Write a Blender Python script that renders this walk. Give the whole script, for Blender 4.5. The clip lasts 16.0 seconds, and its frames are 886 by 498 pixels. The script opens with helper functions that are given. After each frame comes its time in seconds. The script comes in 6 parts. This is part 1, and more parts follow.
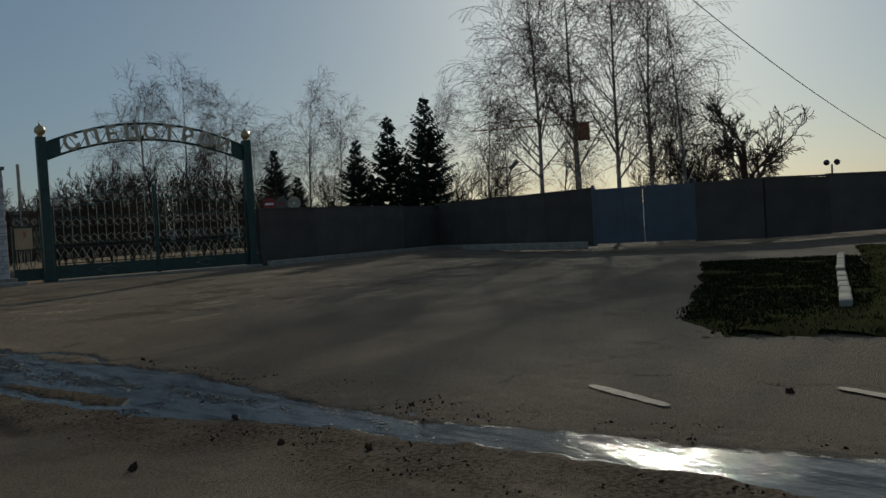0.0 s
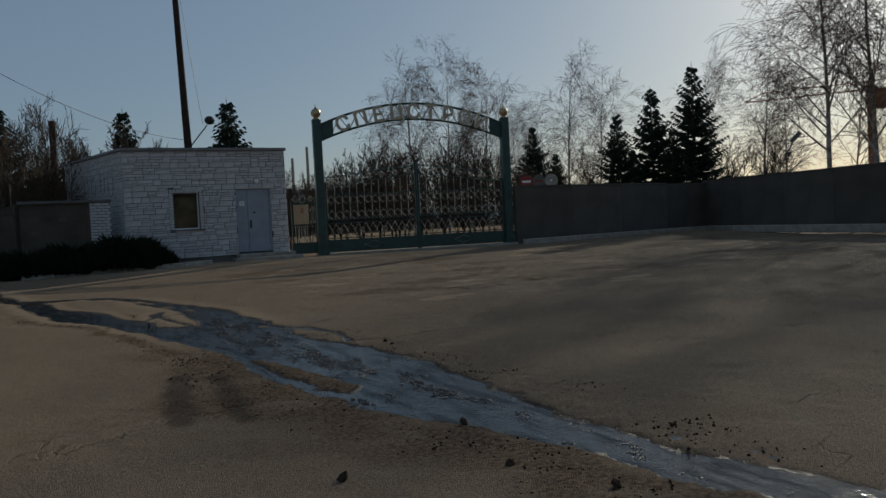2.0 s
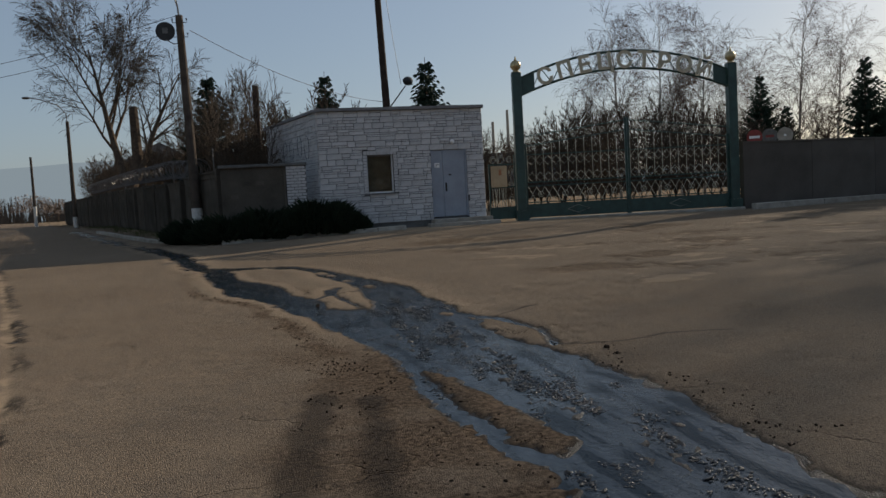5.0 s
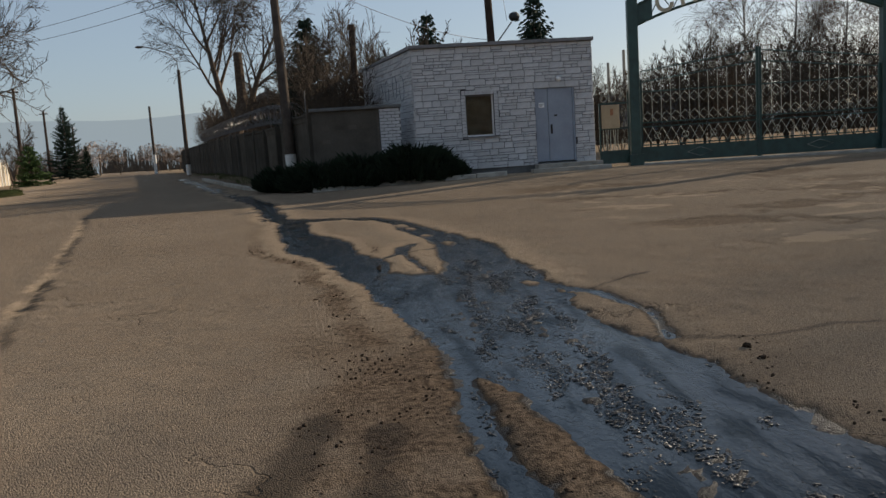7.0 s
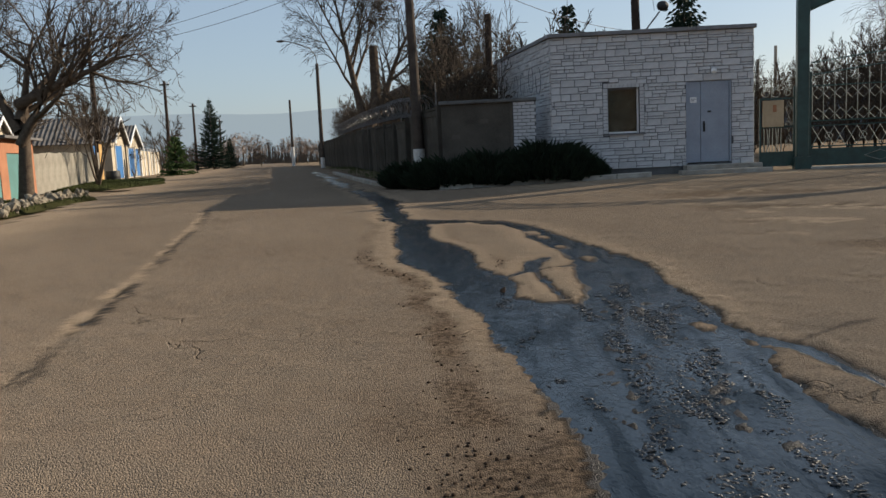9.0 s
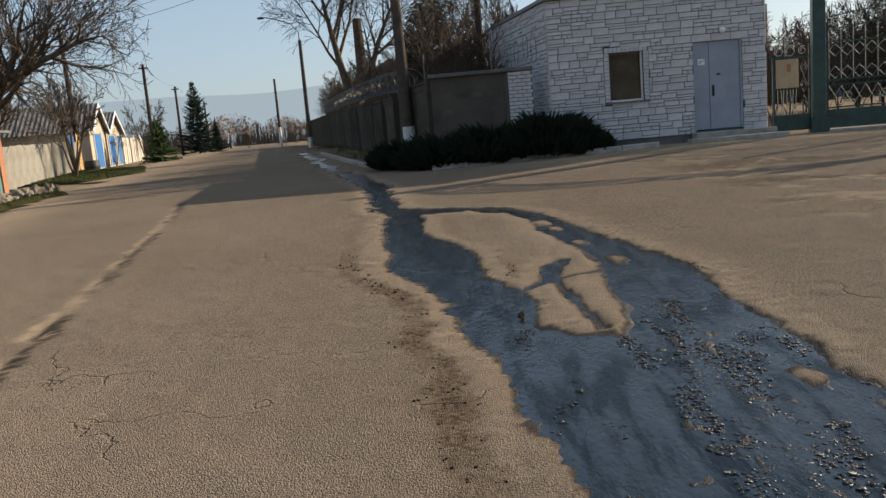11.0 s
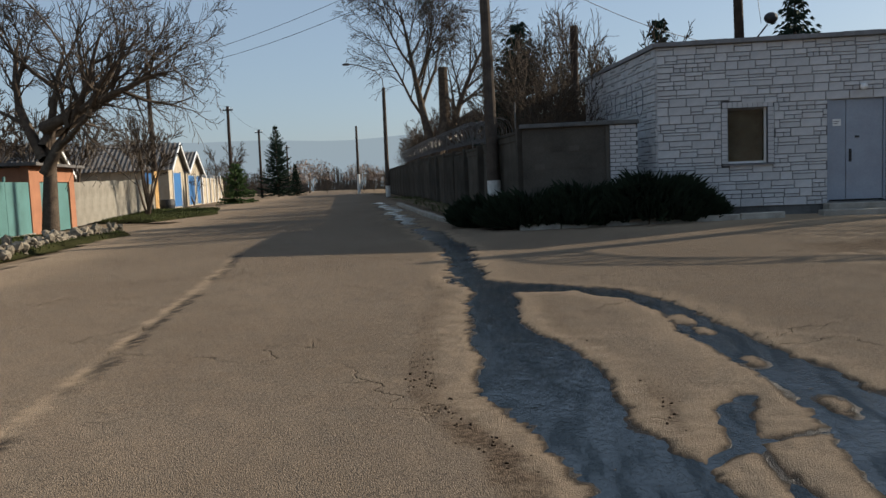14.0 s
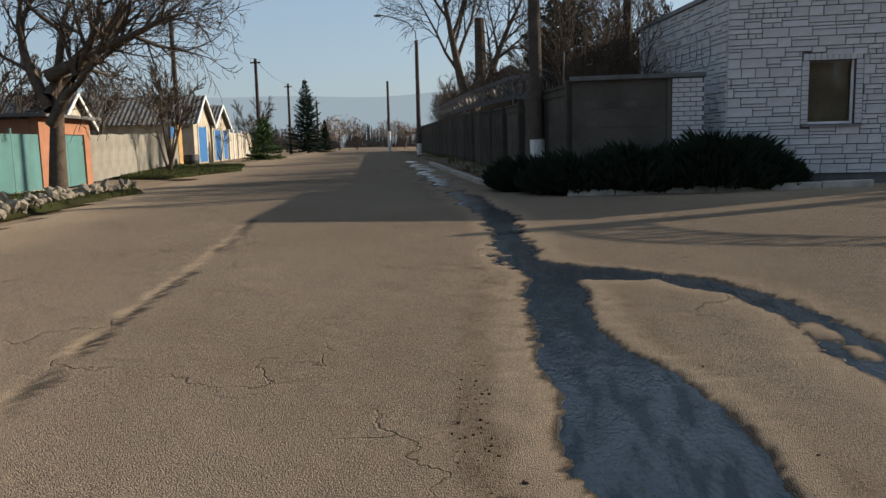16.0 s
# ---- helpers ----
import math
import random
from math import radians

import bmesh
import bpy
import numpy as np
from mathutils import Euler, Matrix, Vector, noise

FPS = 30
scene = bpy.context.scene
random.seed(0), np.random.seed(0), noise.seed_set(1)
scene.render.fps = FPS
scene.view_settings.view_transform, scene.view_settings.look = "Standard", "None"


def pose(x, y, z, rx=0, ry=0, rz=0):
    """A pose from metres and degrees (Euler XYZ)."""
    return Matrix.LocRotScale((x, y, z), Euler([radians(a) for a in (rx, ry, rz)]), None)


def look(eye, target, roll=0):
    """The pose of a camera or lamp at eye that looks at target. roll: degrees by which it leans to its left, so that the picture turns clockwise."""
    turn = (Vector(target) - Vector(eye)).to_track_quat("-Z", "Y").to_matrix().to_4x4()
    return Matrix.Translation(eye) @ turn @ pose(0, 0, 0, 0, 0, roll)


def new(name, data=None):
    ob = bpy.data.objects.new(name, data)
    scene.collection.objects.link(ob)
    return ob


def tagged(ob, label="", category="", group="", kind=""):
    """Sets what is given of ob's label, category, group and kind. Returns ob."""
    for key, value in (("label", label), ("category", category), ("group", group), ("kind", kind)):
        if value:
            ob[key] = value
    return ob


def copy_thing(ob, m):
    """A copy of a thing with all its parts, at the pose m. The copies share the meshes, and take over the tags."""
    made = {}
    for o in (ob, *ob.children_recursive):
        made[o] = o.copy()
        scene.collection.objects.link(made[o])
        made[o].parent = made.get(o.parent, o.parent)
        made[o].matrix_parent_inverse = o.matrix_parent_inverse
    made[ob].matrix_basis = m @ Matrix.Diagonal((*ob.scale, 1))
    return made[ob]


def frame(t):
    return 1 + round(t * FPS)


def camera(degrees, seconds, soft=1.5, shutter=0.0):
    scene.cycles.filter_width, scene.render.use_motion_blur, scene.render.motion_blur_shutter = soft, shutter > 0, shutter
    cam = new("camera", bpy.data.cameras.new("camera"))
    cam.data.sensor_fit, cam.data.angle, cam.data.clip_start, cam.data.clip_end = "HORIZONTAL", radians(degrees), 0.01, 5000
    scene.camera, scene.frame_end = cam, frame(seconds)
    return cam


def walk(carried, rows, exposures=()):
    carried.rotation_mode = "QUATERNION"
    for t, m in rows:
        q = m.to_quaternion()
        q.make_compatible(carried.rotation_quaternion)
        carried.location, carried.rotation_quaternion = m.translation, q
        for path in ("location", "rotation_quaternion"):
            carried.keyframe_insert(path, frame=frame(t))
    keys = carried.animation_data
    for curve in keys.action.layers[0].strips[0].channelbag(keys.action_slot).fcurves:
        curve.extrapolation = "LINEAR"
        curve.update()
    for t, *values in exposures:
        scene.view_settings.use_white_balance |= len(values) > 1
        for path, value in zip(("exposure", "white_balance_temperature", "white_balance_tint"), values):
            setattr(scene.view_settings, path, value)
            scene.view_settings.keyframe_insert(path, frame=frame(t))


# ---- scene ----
cam = camera(57.9, 16.0)
EXPOSURES = [(0, -0.78, 6150, 0), (1.0, -0.7, 6200, 2), (2.0, -0.52, 6300, 5), (3.5, -0.12, 6450, 7), (4.2, -0.03, 6600, 9), (6.5, 0.3, 6950, 11), (8, 0.6, 6900, 11), (9, 0.62, 6850, 10),
             (11.5, 0.8, 6800, 10), (12.5, 0.7, 6700, 9), (14, 0.5, 6600, 9), (16, 0.6, 6650, 9)]
PATH = [
    (0, (0.449, -1.239, 1.355), (1.916, 0.12, 1.303), -3.4),
    (0.5, (0.59, -1.082, 1.373), (1.98, 0.354, 1.304), -4.4),
    (1, (0.739, -0.93, 1.363), (1.987, 0.63, 1.272), -4.9),
    (1.5, (0.987, -0.752, 1.375), (2.058, 0.934, 1.274), -4.0),
    (2, (1.154, -0.508, 1.356), (2.116, 1.244, 1.285), -2.9),
    (2.5, (1.318, -0.181, 1.362), (2.158, 1.632, 1.274), -2.8),
    (3, (1.512, 0.206, 1.362), (2.137, 2.102, 1.248), -2.5),
    (3.5, (1.627, 0.584, 1.365), (2.168, 2.507, 1.265), -2.1),
    (4, (1.748, 0.972, 1.377), (2.274, 2.899, 1.271), -2.7),
    (6.5, (2.598, 3.257, 1.258), (2.941, 5.215, 1.035), -3.7),
    (7, (2.773, 3.638, 1.249), (2.988, 5.61, 0.996), -3.7),
    (7.5, (2.842, 4.025, 1.22), (2.945, 6.005, 0.958), -3.1),
    (8, (2.863, 4.4, 1.22), (2.858, 6.384, 0.968), -3.0),
    (8.5, (2.891, 4.816, 1.229), (2.802, 6.8, 0.988), -2.7),
    (9, (2.866, 5.282, 1.227), (2.759, 7.265, 0.984), -2.6),
    (11.5, (2.723, 7.185, 1.352), (2.625, 9.157, 1.036), -5.2),
    (12, (2.645, 7.574, 1.335), (2.531, 9.548, 1.036), -4.9),
    (12.5, (2.532, 7.936, 1.358), (2.345, 9.91, 1.097), -4.4),
    (13, (2.431, 8.35, 1.367), (2.244, 10.326, 1.117), -4.0),
    (13.5, (2.407, 8.772, 1.387), (2.182, 10.748, 1.177), -3.0),
    (14, (2.36, 9.187, 1.386), (2.09, 11.161, 1.215), -2.3),
    (14.5, (2.31, 9.596, 1.385), (2.028, 11.569, 1.22), -2.4),
    (15, (2.209, 10.076, 1.376), (1.937, 12.047, 1.178), -2.3),
    (15.5, (2.053, 10.553, 1.39), (1.788, 12.52, 1.148), -2.0),
    (16, (1.923, 11.055, 1.384), (1.579, 13.007, 1.113), -1.5),
]
walk(cam, [(t, look(eye, to, roll)) for t, eye, to, roll in PATH], EXPOSURES)

# ---------------------------------------------------------------- light
SUN_AZ, SUN_EL = 61.0, 23.5          # degrees clockwise from +y, above the horizon
world = bpy.data.worlds.new("world")
scene.world = world
world.use_nodes = True
wn = world.node_tree.nodes
sky = wn.new("ShaderNodeTexSky")
sky.sky_type, sky.sun_disc = "NISHITA", False
sky.sun_elevation, sky.sun_rotation = radians(SUN_EL), radians(SUN_AZ)
sky.air_density, sky.dust_density, sky.ozone_density = 1.0, 1.2, 2.5
haze = wn.new("ShaderNodeMix")          # thin even haze over the whole sky
haze.data_type = "RGBA"
haze.inputs["Factor"].default_value, haze.inputs["B"].default_value = 0.5, (3.2, 4.1, 5.3, 1)
world.node_tree.links.new(sky.outputs[0], haze.inputs["A"])
world.node_tree.links.new(haze.outputs["Result"], wn["Background"].inputs[0])
wn["Background"].inputs[1].default_value = 0.085
sun_data = bpy.data.lights.new("sun", "SUN")
sun_data.energy, sun_data.angle, sun_data.color = 5.0, radians(0.6), (1.0, 0.90, 0.76)
sun = new("sun", sun_data)
sun_dir = Vector((math.sin(radians(SUN_AZ)) * math.cos(radians(SUN_EL)), math.cos(radians(SUN_AZ)) * math.cos(radians(SUN_EL)), math.sin(radians(SUN_EL))))
sun.matrix_world = look(sun_dir * 60, (0, 0, 0))


# ---------------------------------------------------------------- materials
def material(name, base, dark=None, rough=0.8, scale=6.0, fine=60.0, bump=0.3, metal=0.0, mix=0.5, spread=0.0, depth=0.01):
    """Two scales of variation over base and dark, with a fine bump; spread varies brightness from piece to piece."""
    m = bpy.data.materials.new(name)
    m.use_nodes = True
    nt = m.node_tree
    n, l = nt.nodes, nt.links
    bsdf = n["Principled BSDF"]
    dark = dark or tuple(c * 0.6 for c in base)
    tc = n.new("ShaderNodeTexCoord")
    big, small = n.new("ShaderNodeTexNoise"), n.new("ShaderNodeTexNoise")
    big.inputs["Scale"].default_value, big.inputs["Detail"].default_value = scale, 6
    small.inputs["Scale"].default_value, small.inputs["Detail"].default_value = fine, 3
    for t in (big, small):
        l.new(tc.outputs["Object"], t.inputs["Vector"])
    add = n.new("ShaderNodeMath")
    add.operation = "MULTIPLY_ADD"
    l.new(small.outputs[0], add.inputs[0])
    add.inputs[1].default_value = 0.5
    l.new(big.outputs[0], add.inputs[2])
    ramp = n.new("ShaderNodeMapRange")
    ramp.inputs[1].default_value, ramp.inputs[2].default_value = 0.75 - mix * 0.5, 0.75 + mix * 0.5
    l.new(add.outputs[0], ramp.inputs[0])
    mixer = n.new("ShaderNodeMix")
    mixer.data_type = "RGBA"
    l.new(ramp.outputs[0], mixer.inputs["Factor"])
    mixer.inputs["A"].default_value, mixer.inputs["B"].default_value = (*dark, 1), (*base, 1)
    out = mixer.outputs["Result"]
    if spread:
        info, hsv, rng = n.new("ShaderNodeObjectInfo"), n.new("ShaderNodeHueSaturation"), n.new("ShaderNodeMapRange")
        rng.inputs[3].default_value, rng.inputs[4].default_value = 1 - spread, 1 + spread
        l.new(info.outputs["Random"], rng.inputs[0])
        l.new(rng.outputs[0], hsv.inputs["Value"])
        l.new(out, hsv.inputs["Color"])
        out = hsv.outputs[0]
    l.new(out, bsdf.inputs["Base Color"])
    bsdf.inputs["Roughness"].default_value, bsdf.inputs["Metallic"].default_value = rough, metal
    if rough >= 0.79:
        bsdf.inputs["Specular IOR Level"].default_value = 0.0 if rough >= 0.9 else 0.1
    if bump:
        b = n.new("ShaderNodeBump")
        b.inputs["Strength"].default_value, b.inputs["Distance"].default_value = bump, depth
        l.new(add.outputs[0], b.inputs["Height"])
        l.new(b.outputs[0], bsdf.inputs["Normal"])
    return m


def glow(name, colour, strength):
    m = bpy.data.materials.new(name)
    m.use_nodes = True
    m.node_tree.nodes["Principled BSDF"].inputs["Base Color"].default_value = (0.02, 0.02, 0.02, 1)
    m.node_tree.nodes["Principled BSDF"].inputs["Emission Color"].default_value = (*colour, 1)
    m.node_tree.nodes["Principled BSDF"].inputs["Emission Strength"].default_value = strength
    m.node_tree.nodes["Principled BSDF"].inputs["Roughness"].default_value = 1
    return m


def asphalt_material():
    """Sun-bleached brown asphalt; the mesh attributes wet, mud and dust say where stains lie."""
    m = bpy.data.materials.new("worn_asphalt")
    m.use_nodes = True
    n, l = m.node_tree.nodes, m.node_tree.links
    bsdf = n["Principled BSDF"]
    tc = n.new("ShaderNodeTexCoord")

    def noise_tex(scale, detail=4):
        t = n.new("ShaderNodeTexNoise")
        t.inputs["Scale"].default_value, t.inputs["Detail"].default_value = scale, detail
        l.new(tc.outputs["Object"], t.inputs["Vector"])
        return t.outputs[0]

    def rng(src, a, b, c=0.0, d=1.0):
        r = n.new("ShaderNodeMapRange")
        for i, v in enumerate((a, b, c, d)):
            r.inputs[i + 1].default_value = v
        l.new(src, r.inputs[0])
        return r.outputs[0]

    def mixc(f, a, b):
        x = n.new("ShaderNodeMix")
        x.data_type = "RGBA"
        l.new(f, x.inputs["Factor"])
        for s, v in (("A", a), ("B", b)):
            if isinstance(v, tuple):
                x.inputs[s].default_value = (*v, 1)
            else:
                l.new(v, x.inputs[s])
        return x.outputs["Result"]

    def mul(a, b):
        x = n.new("ShaderNodeMath")
        x.operation = "MULTIPLY"
        l.new(a, x.inputs[0])
        l.new(b, x.inputs[1])
        return x.outputs[0]

    def attr(name):
        a = n.new("ShaderNodeAttribute")
        a.attribute_name = name
        return a.outputs["Fac"]

    vor = n.new("ShaderNodeTexVoronoi")
    vor.inputs["Scale"].default_value = 130
    l.new(tc.outputs["Object"], vor.inputs["Vector"])
    broad, mid, grain = noise_tex(0.35, 5), noise_tex(2.3, 6), noise_tex(70, 3)
    col = mixc(rng(broad, 0.35, 0.65), (0.235, 0.170, 0.115), (0.285, 0.212, 0.148))
    col = mixc(rng(mid, 0.3, 0.7, 0, 0.75), col, (0.245, 0.190, 0.138))
    col = mixc(rng(grain, 0.4, 0.65, 0, 0.7), col, (0.072, 0.058, 0.046))
    col = mixc(rng(vor.outputs["Distance"], 0.0, 0.35, 0.8, 0.0), col, (0.40, 0.33, 0.25))
    # hairline cracks
    cr = n.new("ShaderNodeTexVoronoi")
    cr.feature = "DISTANCE_TO_EDGE"
    cr.inputs["Scale"].default_value = 0.42
    warp = n.new("ShaderNodeTexNoise")
    warp.inputs["Scale"].default_value, warp.inputs["Detail"].default_value = 1.7, 6
    l.new(tc.outputs["Object"], warp.inputs["Vector"])
    vm = n.new("ShaderNodeVectorMath")
    vm.operation = "MULTIPLY_ADD"
    l.new(warp.outputs["Color"], vm.inputs[0])
    vm.inputs[1].default_value = (1.6, 1.6, 0.2)
    l.new(tc.outputs["Object"], vm.inputs[2])
    l.new(vm.outputs[0], cr.inputs["Vector"])
    crack = mul(rng(cr.outputs["Distance"], 0.0, 0.006, 1, 0), rng(noise_tex(0.8, 3), 0.46, 0.6))
    col = mixc(rng(crack, 0, 1, 0, 0.4), col, (0.035, 0.028, 0.022))
    col = mixc(rng(attr("dust"), 0, 1, 0, 0.8), col, (0.37, 0.275, 0.185))
    col = mixc(rng(attr("mud"), 0, 1, 0, 0.85), col, mixc(rng(noise_tex(28, 4), 0.4, 0.6), (0.055, 0.036, 0.023), (0.17, 0.118, 0.078)))
    wet = attr("wet")
    col = mixc(rng(wet, 0, 1, 0, 0.93), col, (0.016, 0.014, 0.012))
    l.new(col, bsdf.inputs["Base Color"])
    l.new(rng(wet, 0, 1, 0.85, 0.45), bsdf.inputs["Roughness"])
    l.new(rng(wet, 0.9, 1, 0.015, 0.14), bsdf.inputs["Specular IOR Level"])
    bsdf.inputs["Diffuse Roughness"].default_value = 0.6
    h = n.new("ShaderNodeMath")
    h.operation = "MULTIPLY_ADD"
    l.new(vor.outputs["Distance"], h.inputs[0])
    h.inputs[1].default_value = -0.6
    l.new(rng(mid, 0, 1, 0, 0.25), h.inputs[2])
    h2 = n.new("ShaderNodeMath")
    h2.operation = "MULTIPLY_ADD"
    l.new(crack, h2.inputs[0])
    h2.inputs[1].default_value = -1.2
    l.new(h.outputs[0], h2.inputs[2])
    b = n.new("ShaderNodeBump")
    b.inputs["Strength"].default_value, b.inputs["Distance"].default_value = 1.0, 0.011
    l.new(h2.outputs[0], b.inputs["Height"])
    l.new(b.outputs[0], bsdf.inputs["Normal"])
    return m


def water_material():
    m = bpy.data.materials.new("running_water")
    m.use_nodes = True
    n, l = m.node_tree.nodes, m.node_tree.links
    bsdf = n["Principled BSDF"]
    bsdf.inputs["Base Color"].default_value = (0.012, 0.019, 0.027, 1)
    bsdf.inputs["Roughness"].default_value = 0.09
    bsdf.inputs["IOR"].default_value = 1.33
    bsdf.inputs["Specular IOR Level"].default_value = 0.28
    tc, mp = n.new("ShaderNodeTexCoord"), n.new("ShaderNodeMapping")
    mp.inputs["Scale"].default_value = (2.2, 0.9, 1)
    l.new(tc.outputs["Object"], mp.inputs["Vector"])
    a, c = n.new("ShaderNodeTexNoise"), n.new("ShaderNodeTexNoise")
    for t, s, d in ((a, 22.0, 5), (c, 3.6, 4)):
        t.inputs["Scale"].default_value, t.inputs["Detail"].default_value = s, d
        t.inputs["Distortion"].default_value = 0.8
        l.new(mp.outputs[0], t.inputs["Vector"])
    silt, mps = n.new("ShaderNodeTexNoise"), n.new("ShaderNodeMapping")
    mps.inputs["Scale"].default_value, mps.inputs["Rotation"].default_value = (5.0, 0.9, 1), (0, 0, radians(-8))
    l.new(tc.outputs["Object"], mps.inputs["Vector"])
    l.new(mps.outputs[0], silt.inputs["Vector"])
    silt.inputs["Scale"].default_value, silt.inputs["Detail"].default_value = 1.6, 7
    rr = n.new("ShaderNodeMapRange")
    for i, v in enumerate((0.46, 0.60, 0.04, 0.14)):
        rr.inputs[i + 1].default_value = v
    l.new(silt.outputs[0], rr.inputs[0])
    l.new(rr.outputs[0], bsdf.inputs["Roughness"])
    rs = n.new("ShaderNodeMapRange")
    for i, v in enumerate((0.45, 0.58, 0.5, 0.08)):
        rs.inputs[i + 1].default_value = v
    l.new(silt.outputs[0], rs.inputs[0])
    l.new(rs.outputs[0], bsdf.inputs["Specular IOR Level"])
    add = n.new("ShaderNodeMath")
    add.operation = "MULTIPLY_ADD"
    l.new(a.outputs[0], add.inputs[0])
    add.inputs[1].default_value = 0.55
    l.new(c.outputs[0], add.inputs[2])
    b = n.new("ShaderNodeBump")
    b.inputs["Strength"].default_value, b.inputs["Distance"].default_value = 0.5, 0.018
    l.new(add.outputs[0], b.inputs["Height"])
    l.new(b.outputs[0], bsdf.inputs["Normal"])
    return m


ASPHALT, WATER = asphalt_material(), water_material()
EARTH = material("dry_earth", (0.25, 0.19, 0.135), (0.13, 0.10, 0.07), 0.95, 0.8, 25, 0.6, depth=0.03)
TURF = material("mossy_turf", (0.042, 0.042, 0.018), (0.02, 0.02, 0.01), 0.95, 1.2, 22, 1.0, depth=0.04)
DARKWALL = material("dark_weathered_concrete", (0.14, 0.125, 0.11), (0.075, 0.068, 0.06), 0.9, 0.9, 30, 0.4, mix=0.8, spread=0.12)
GRASS = material("spring_grass", (0.075, 0.095, 0.028), (0.04, 0.045, 0.018), 0.8, 1.5, 30, 0)
# darker copy of the grass, its look against the sun put into the colour
BACKLIT_BLADES = material("grass_darkened_as_backlit", (0.032, 0.036, 0.014), (0.016, 0.018, 0.008), 0.9, 1.5, 30, 0)
BLOCK = material("white_split_block", (0.57, 0.57, 0.57), (0.41, 0.41, 0.42), 0.85, 5, 70, 0.55, spread=0.09, depth=0.012)
MORTAR = material("dark_mortar", (0.11, 0.11, 0.115), (0.055, 0.055, 0.06), 0.95, 8, 60, 0.4)
CONCRETE = material("weathered_concrete", (0.125, 0.112, 0.095), (0.05, 0.045, 0.038), 0.9, 1.4, 35, 0.5, mix=0.8, spread=0.15)
PLINTH = material("dark_plinth", (0.17, 0.17, 0.165), (0.07, 0.07, 0.07), 0.9, 2.5, 30, 0.5)
KERB = material("kerb_concrete", (0.42, 0.39, 0.34), (0.22, 0.20, 0.17), 0.9, 3, 40, 0.5, spread=0.12)
WHITEWASH = material("whitewash", (0.75, 0.74, 0.70), (0.45, 0.43, 0.40), 0.9, 6, 40, 0.4)
ROOFFELT = material("grey_roof_edge", (0.22, 0.22, 0.23), (0.12, 0.12, 0.12), 0.7, 3, 30, 0.2)
DOORGREY = material("grey_painted_steel", (0.29, 0.33, 0.39), (0.22, 0.25, 0.30), 0.45, 2, 25, 0.08)
GATEGREEN = material("dark_green_paint", (0.030, 0.075, 0.065), (0.016, 0.035, 0.032), 0.45, 4, 40, 0.15)
GATEPALE = material("faded_silver_paint", (0.24, 0.255, 0.22), (0.13, 0.14, 0.12), 0.75, 6, 50, 0.15)
LETTER = material("pale_gold_paint", (0.50, 0.45, 0.33), (0.34, 0.30, 0.22), 0.5, 6, 40, 0.15)
REFLECTED_BROWN = material("pane_reflection_brown", (0.23, 0.18, 0.125), (0.13, 0.10, 0.07), 0.8, 3, 30, 0.2)
BRASS = material("gilt_ball", (0.55, 0.44, 0.24), (0.30, 0.24, 0.14), 0.35, 5, 40, 0.1, metal=0.7)
BLUEGATE = material("blue_sheet_metal", (0.09, 0.115, 0.15), (0.06, 0.075, 0.10), 0.5, 1.5, 25, 0.1)
BOARD = material("tan_notice_board", (0.48, 0.36, 0.22), (0.36, 0.26, 0.15), 0.6, 4, 30, 0.05)
PVC = material("white_plastic", (0.78, 0.78, 0.77), (0.66, 0.66, 0.65), 0.35, 4, 30, 0.0)
STEEL = material("dull_steel", (0.16, 0.15, 0.145), (0.08, 0.075, 0.07), 0.45, 8, 40, 0.1, metal=0.6)
BLACK = material("black_rubber", (0.025, 0.025, 0.026), (0.012, 0.012, 0.012), 0.6, 5, 40, 0.1)
RED = material("red_enamel", (0.25, 0.03, 0.025), (0.16, 0.02, 0.015), 0.4, 5, 30, 0.0)
POLE = material("pole_concrete", (0.11, 0.09, 0.075), (0.055, 0.045, 0.038), 0.9, 3, 40, 0.4)
WOODPOLE = material("dark_timber_pole", (0.065, 0.045, 0.035), (0.03, 0.022, 0.018), 0.85, 4, 40, 0.4)
BARK = material("grey_bark", (0.13, 0.10, 0.075), (0.06, 0.045, 0.035), 0.95, 6, 30, 0.9, depth=0.03)
TWIG = material("brown_twigs", (0.105, 0.083, 0.064), (0.055, 0.044, 0.035), 0.9, 3, 20, 0)
BIRCHBARK = material("birch_bark", (0.52, 0.50, 0.46), (0.10, 0.09, 0.08), 0.8, 3, 14, 0.3, mix=0.5)
BIRCHTWIG = material("birch_twigs", (0.16, 0.115, 0.09), (0.09, 0.06, 0.05), 0.9, 3, 20, 0)
NEEDLE = material("spruce_needles", (0.028, 0.045, 0.030), (0.012, 0.022, 0.014), 0.8, 3, 20, 0)
PINE = material("pine_needles", (0.075, 0.115, 0.035), (0.03, 0.05, 0.018), 0.8, 3, 20, 0)
JUNIPER = material("juniper_needles", (0.024, 0.036, 0.02), (0.01, 0.016, 0.009), 0.8, 3, 20, 0)
BLOSSOM = material("pale_blossom", (0.34, 0.28, 0.24), (0.18, 0.14, 0.12), 0.9, 3, 20, 0)
TEAL = material("teal_paint", (0.085, 0.20, 0.19), (0.06, 0.14, 0.13), 0.55, 1.5, 25, 0.1)
ORANGE = material("salmon_render", (0.36, 0.17, 0.10), (0.25, 0.12, 0.075), 0.9, 2, 30, 0.2)
WHITEFENCE = material("off_white_slate", (0.42, 0.385, 0.32), (0.24, 0.215, 0.175), 0.85, 1.2, 25, 0.2, spread=0.08)
SLATE = material("grey_slate_roof", (0.16, 0.15, 0.145), (0.08, 0.075, 0.07), 0.85, 2, 20, 0.2)
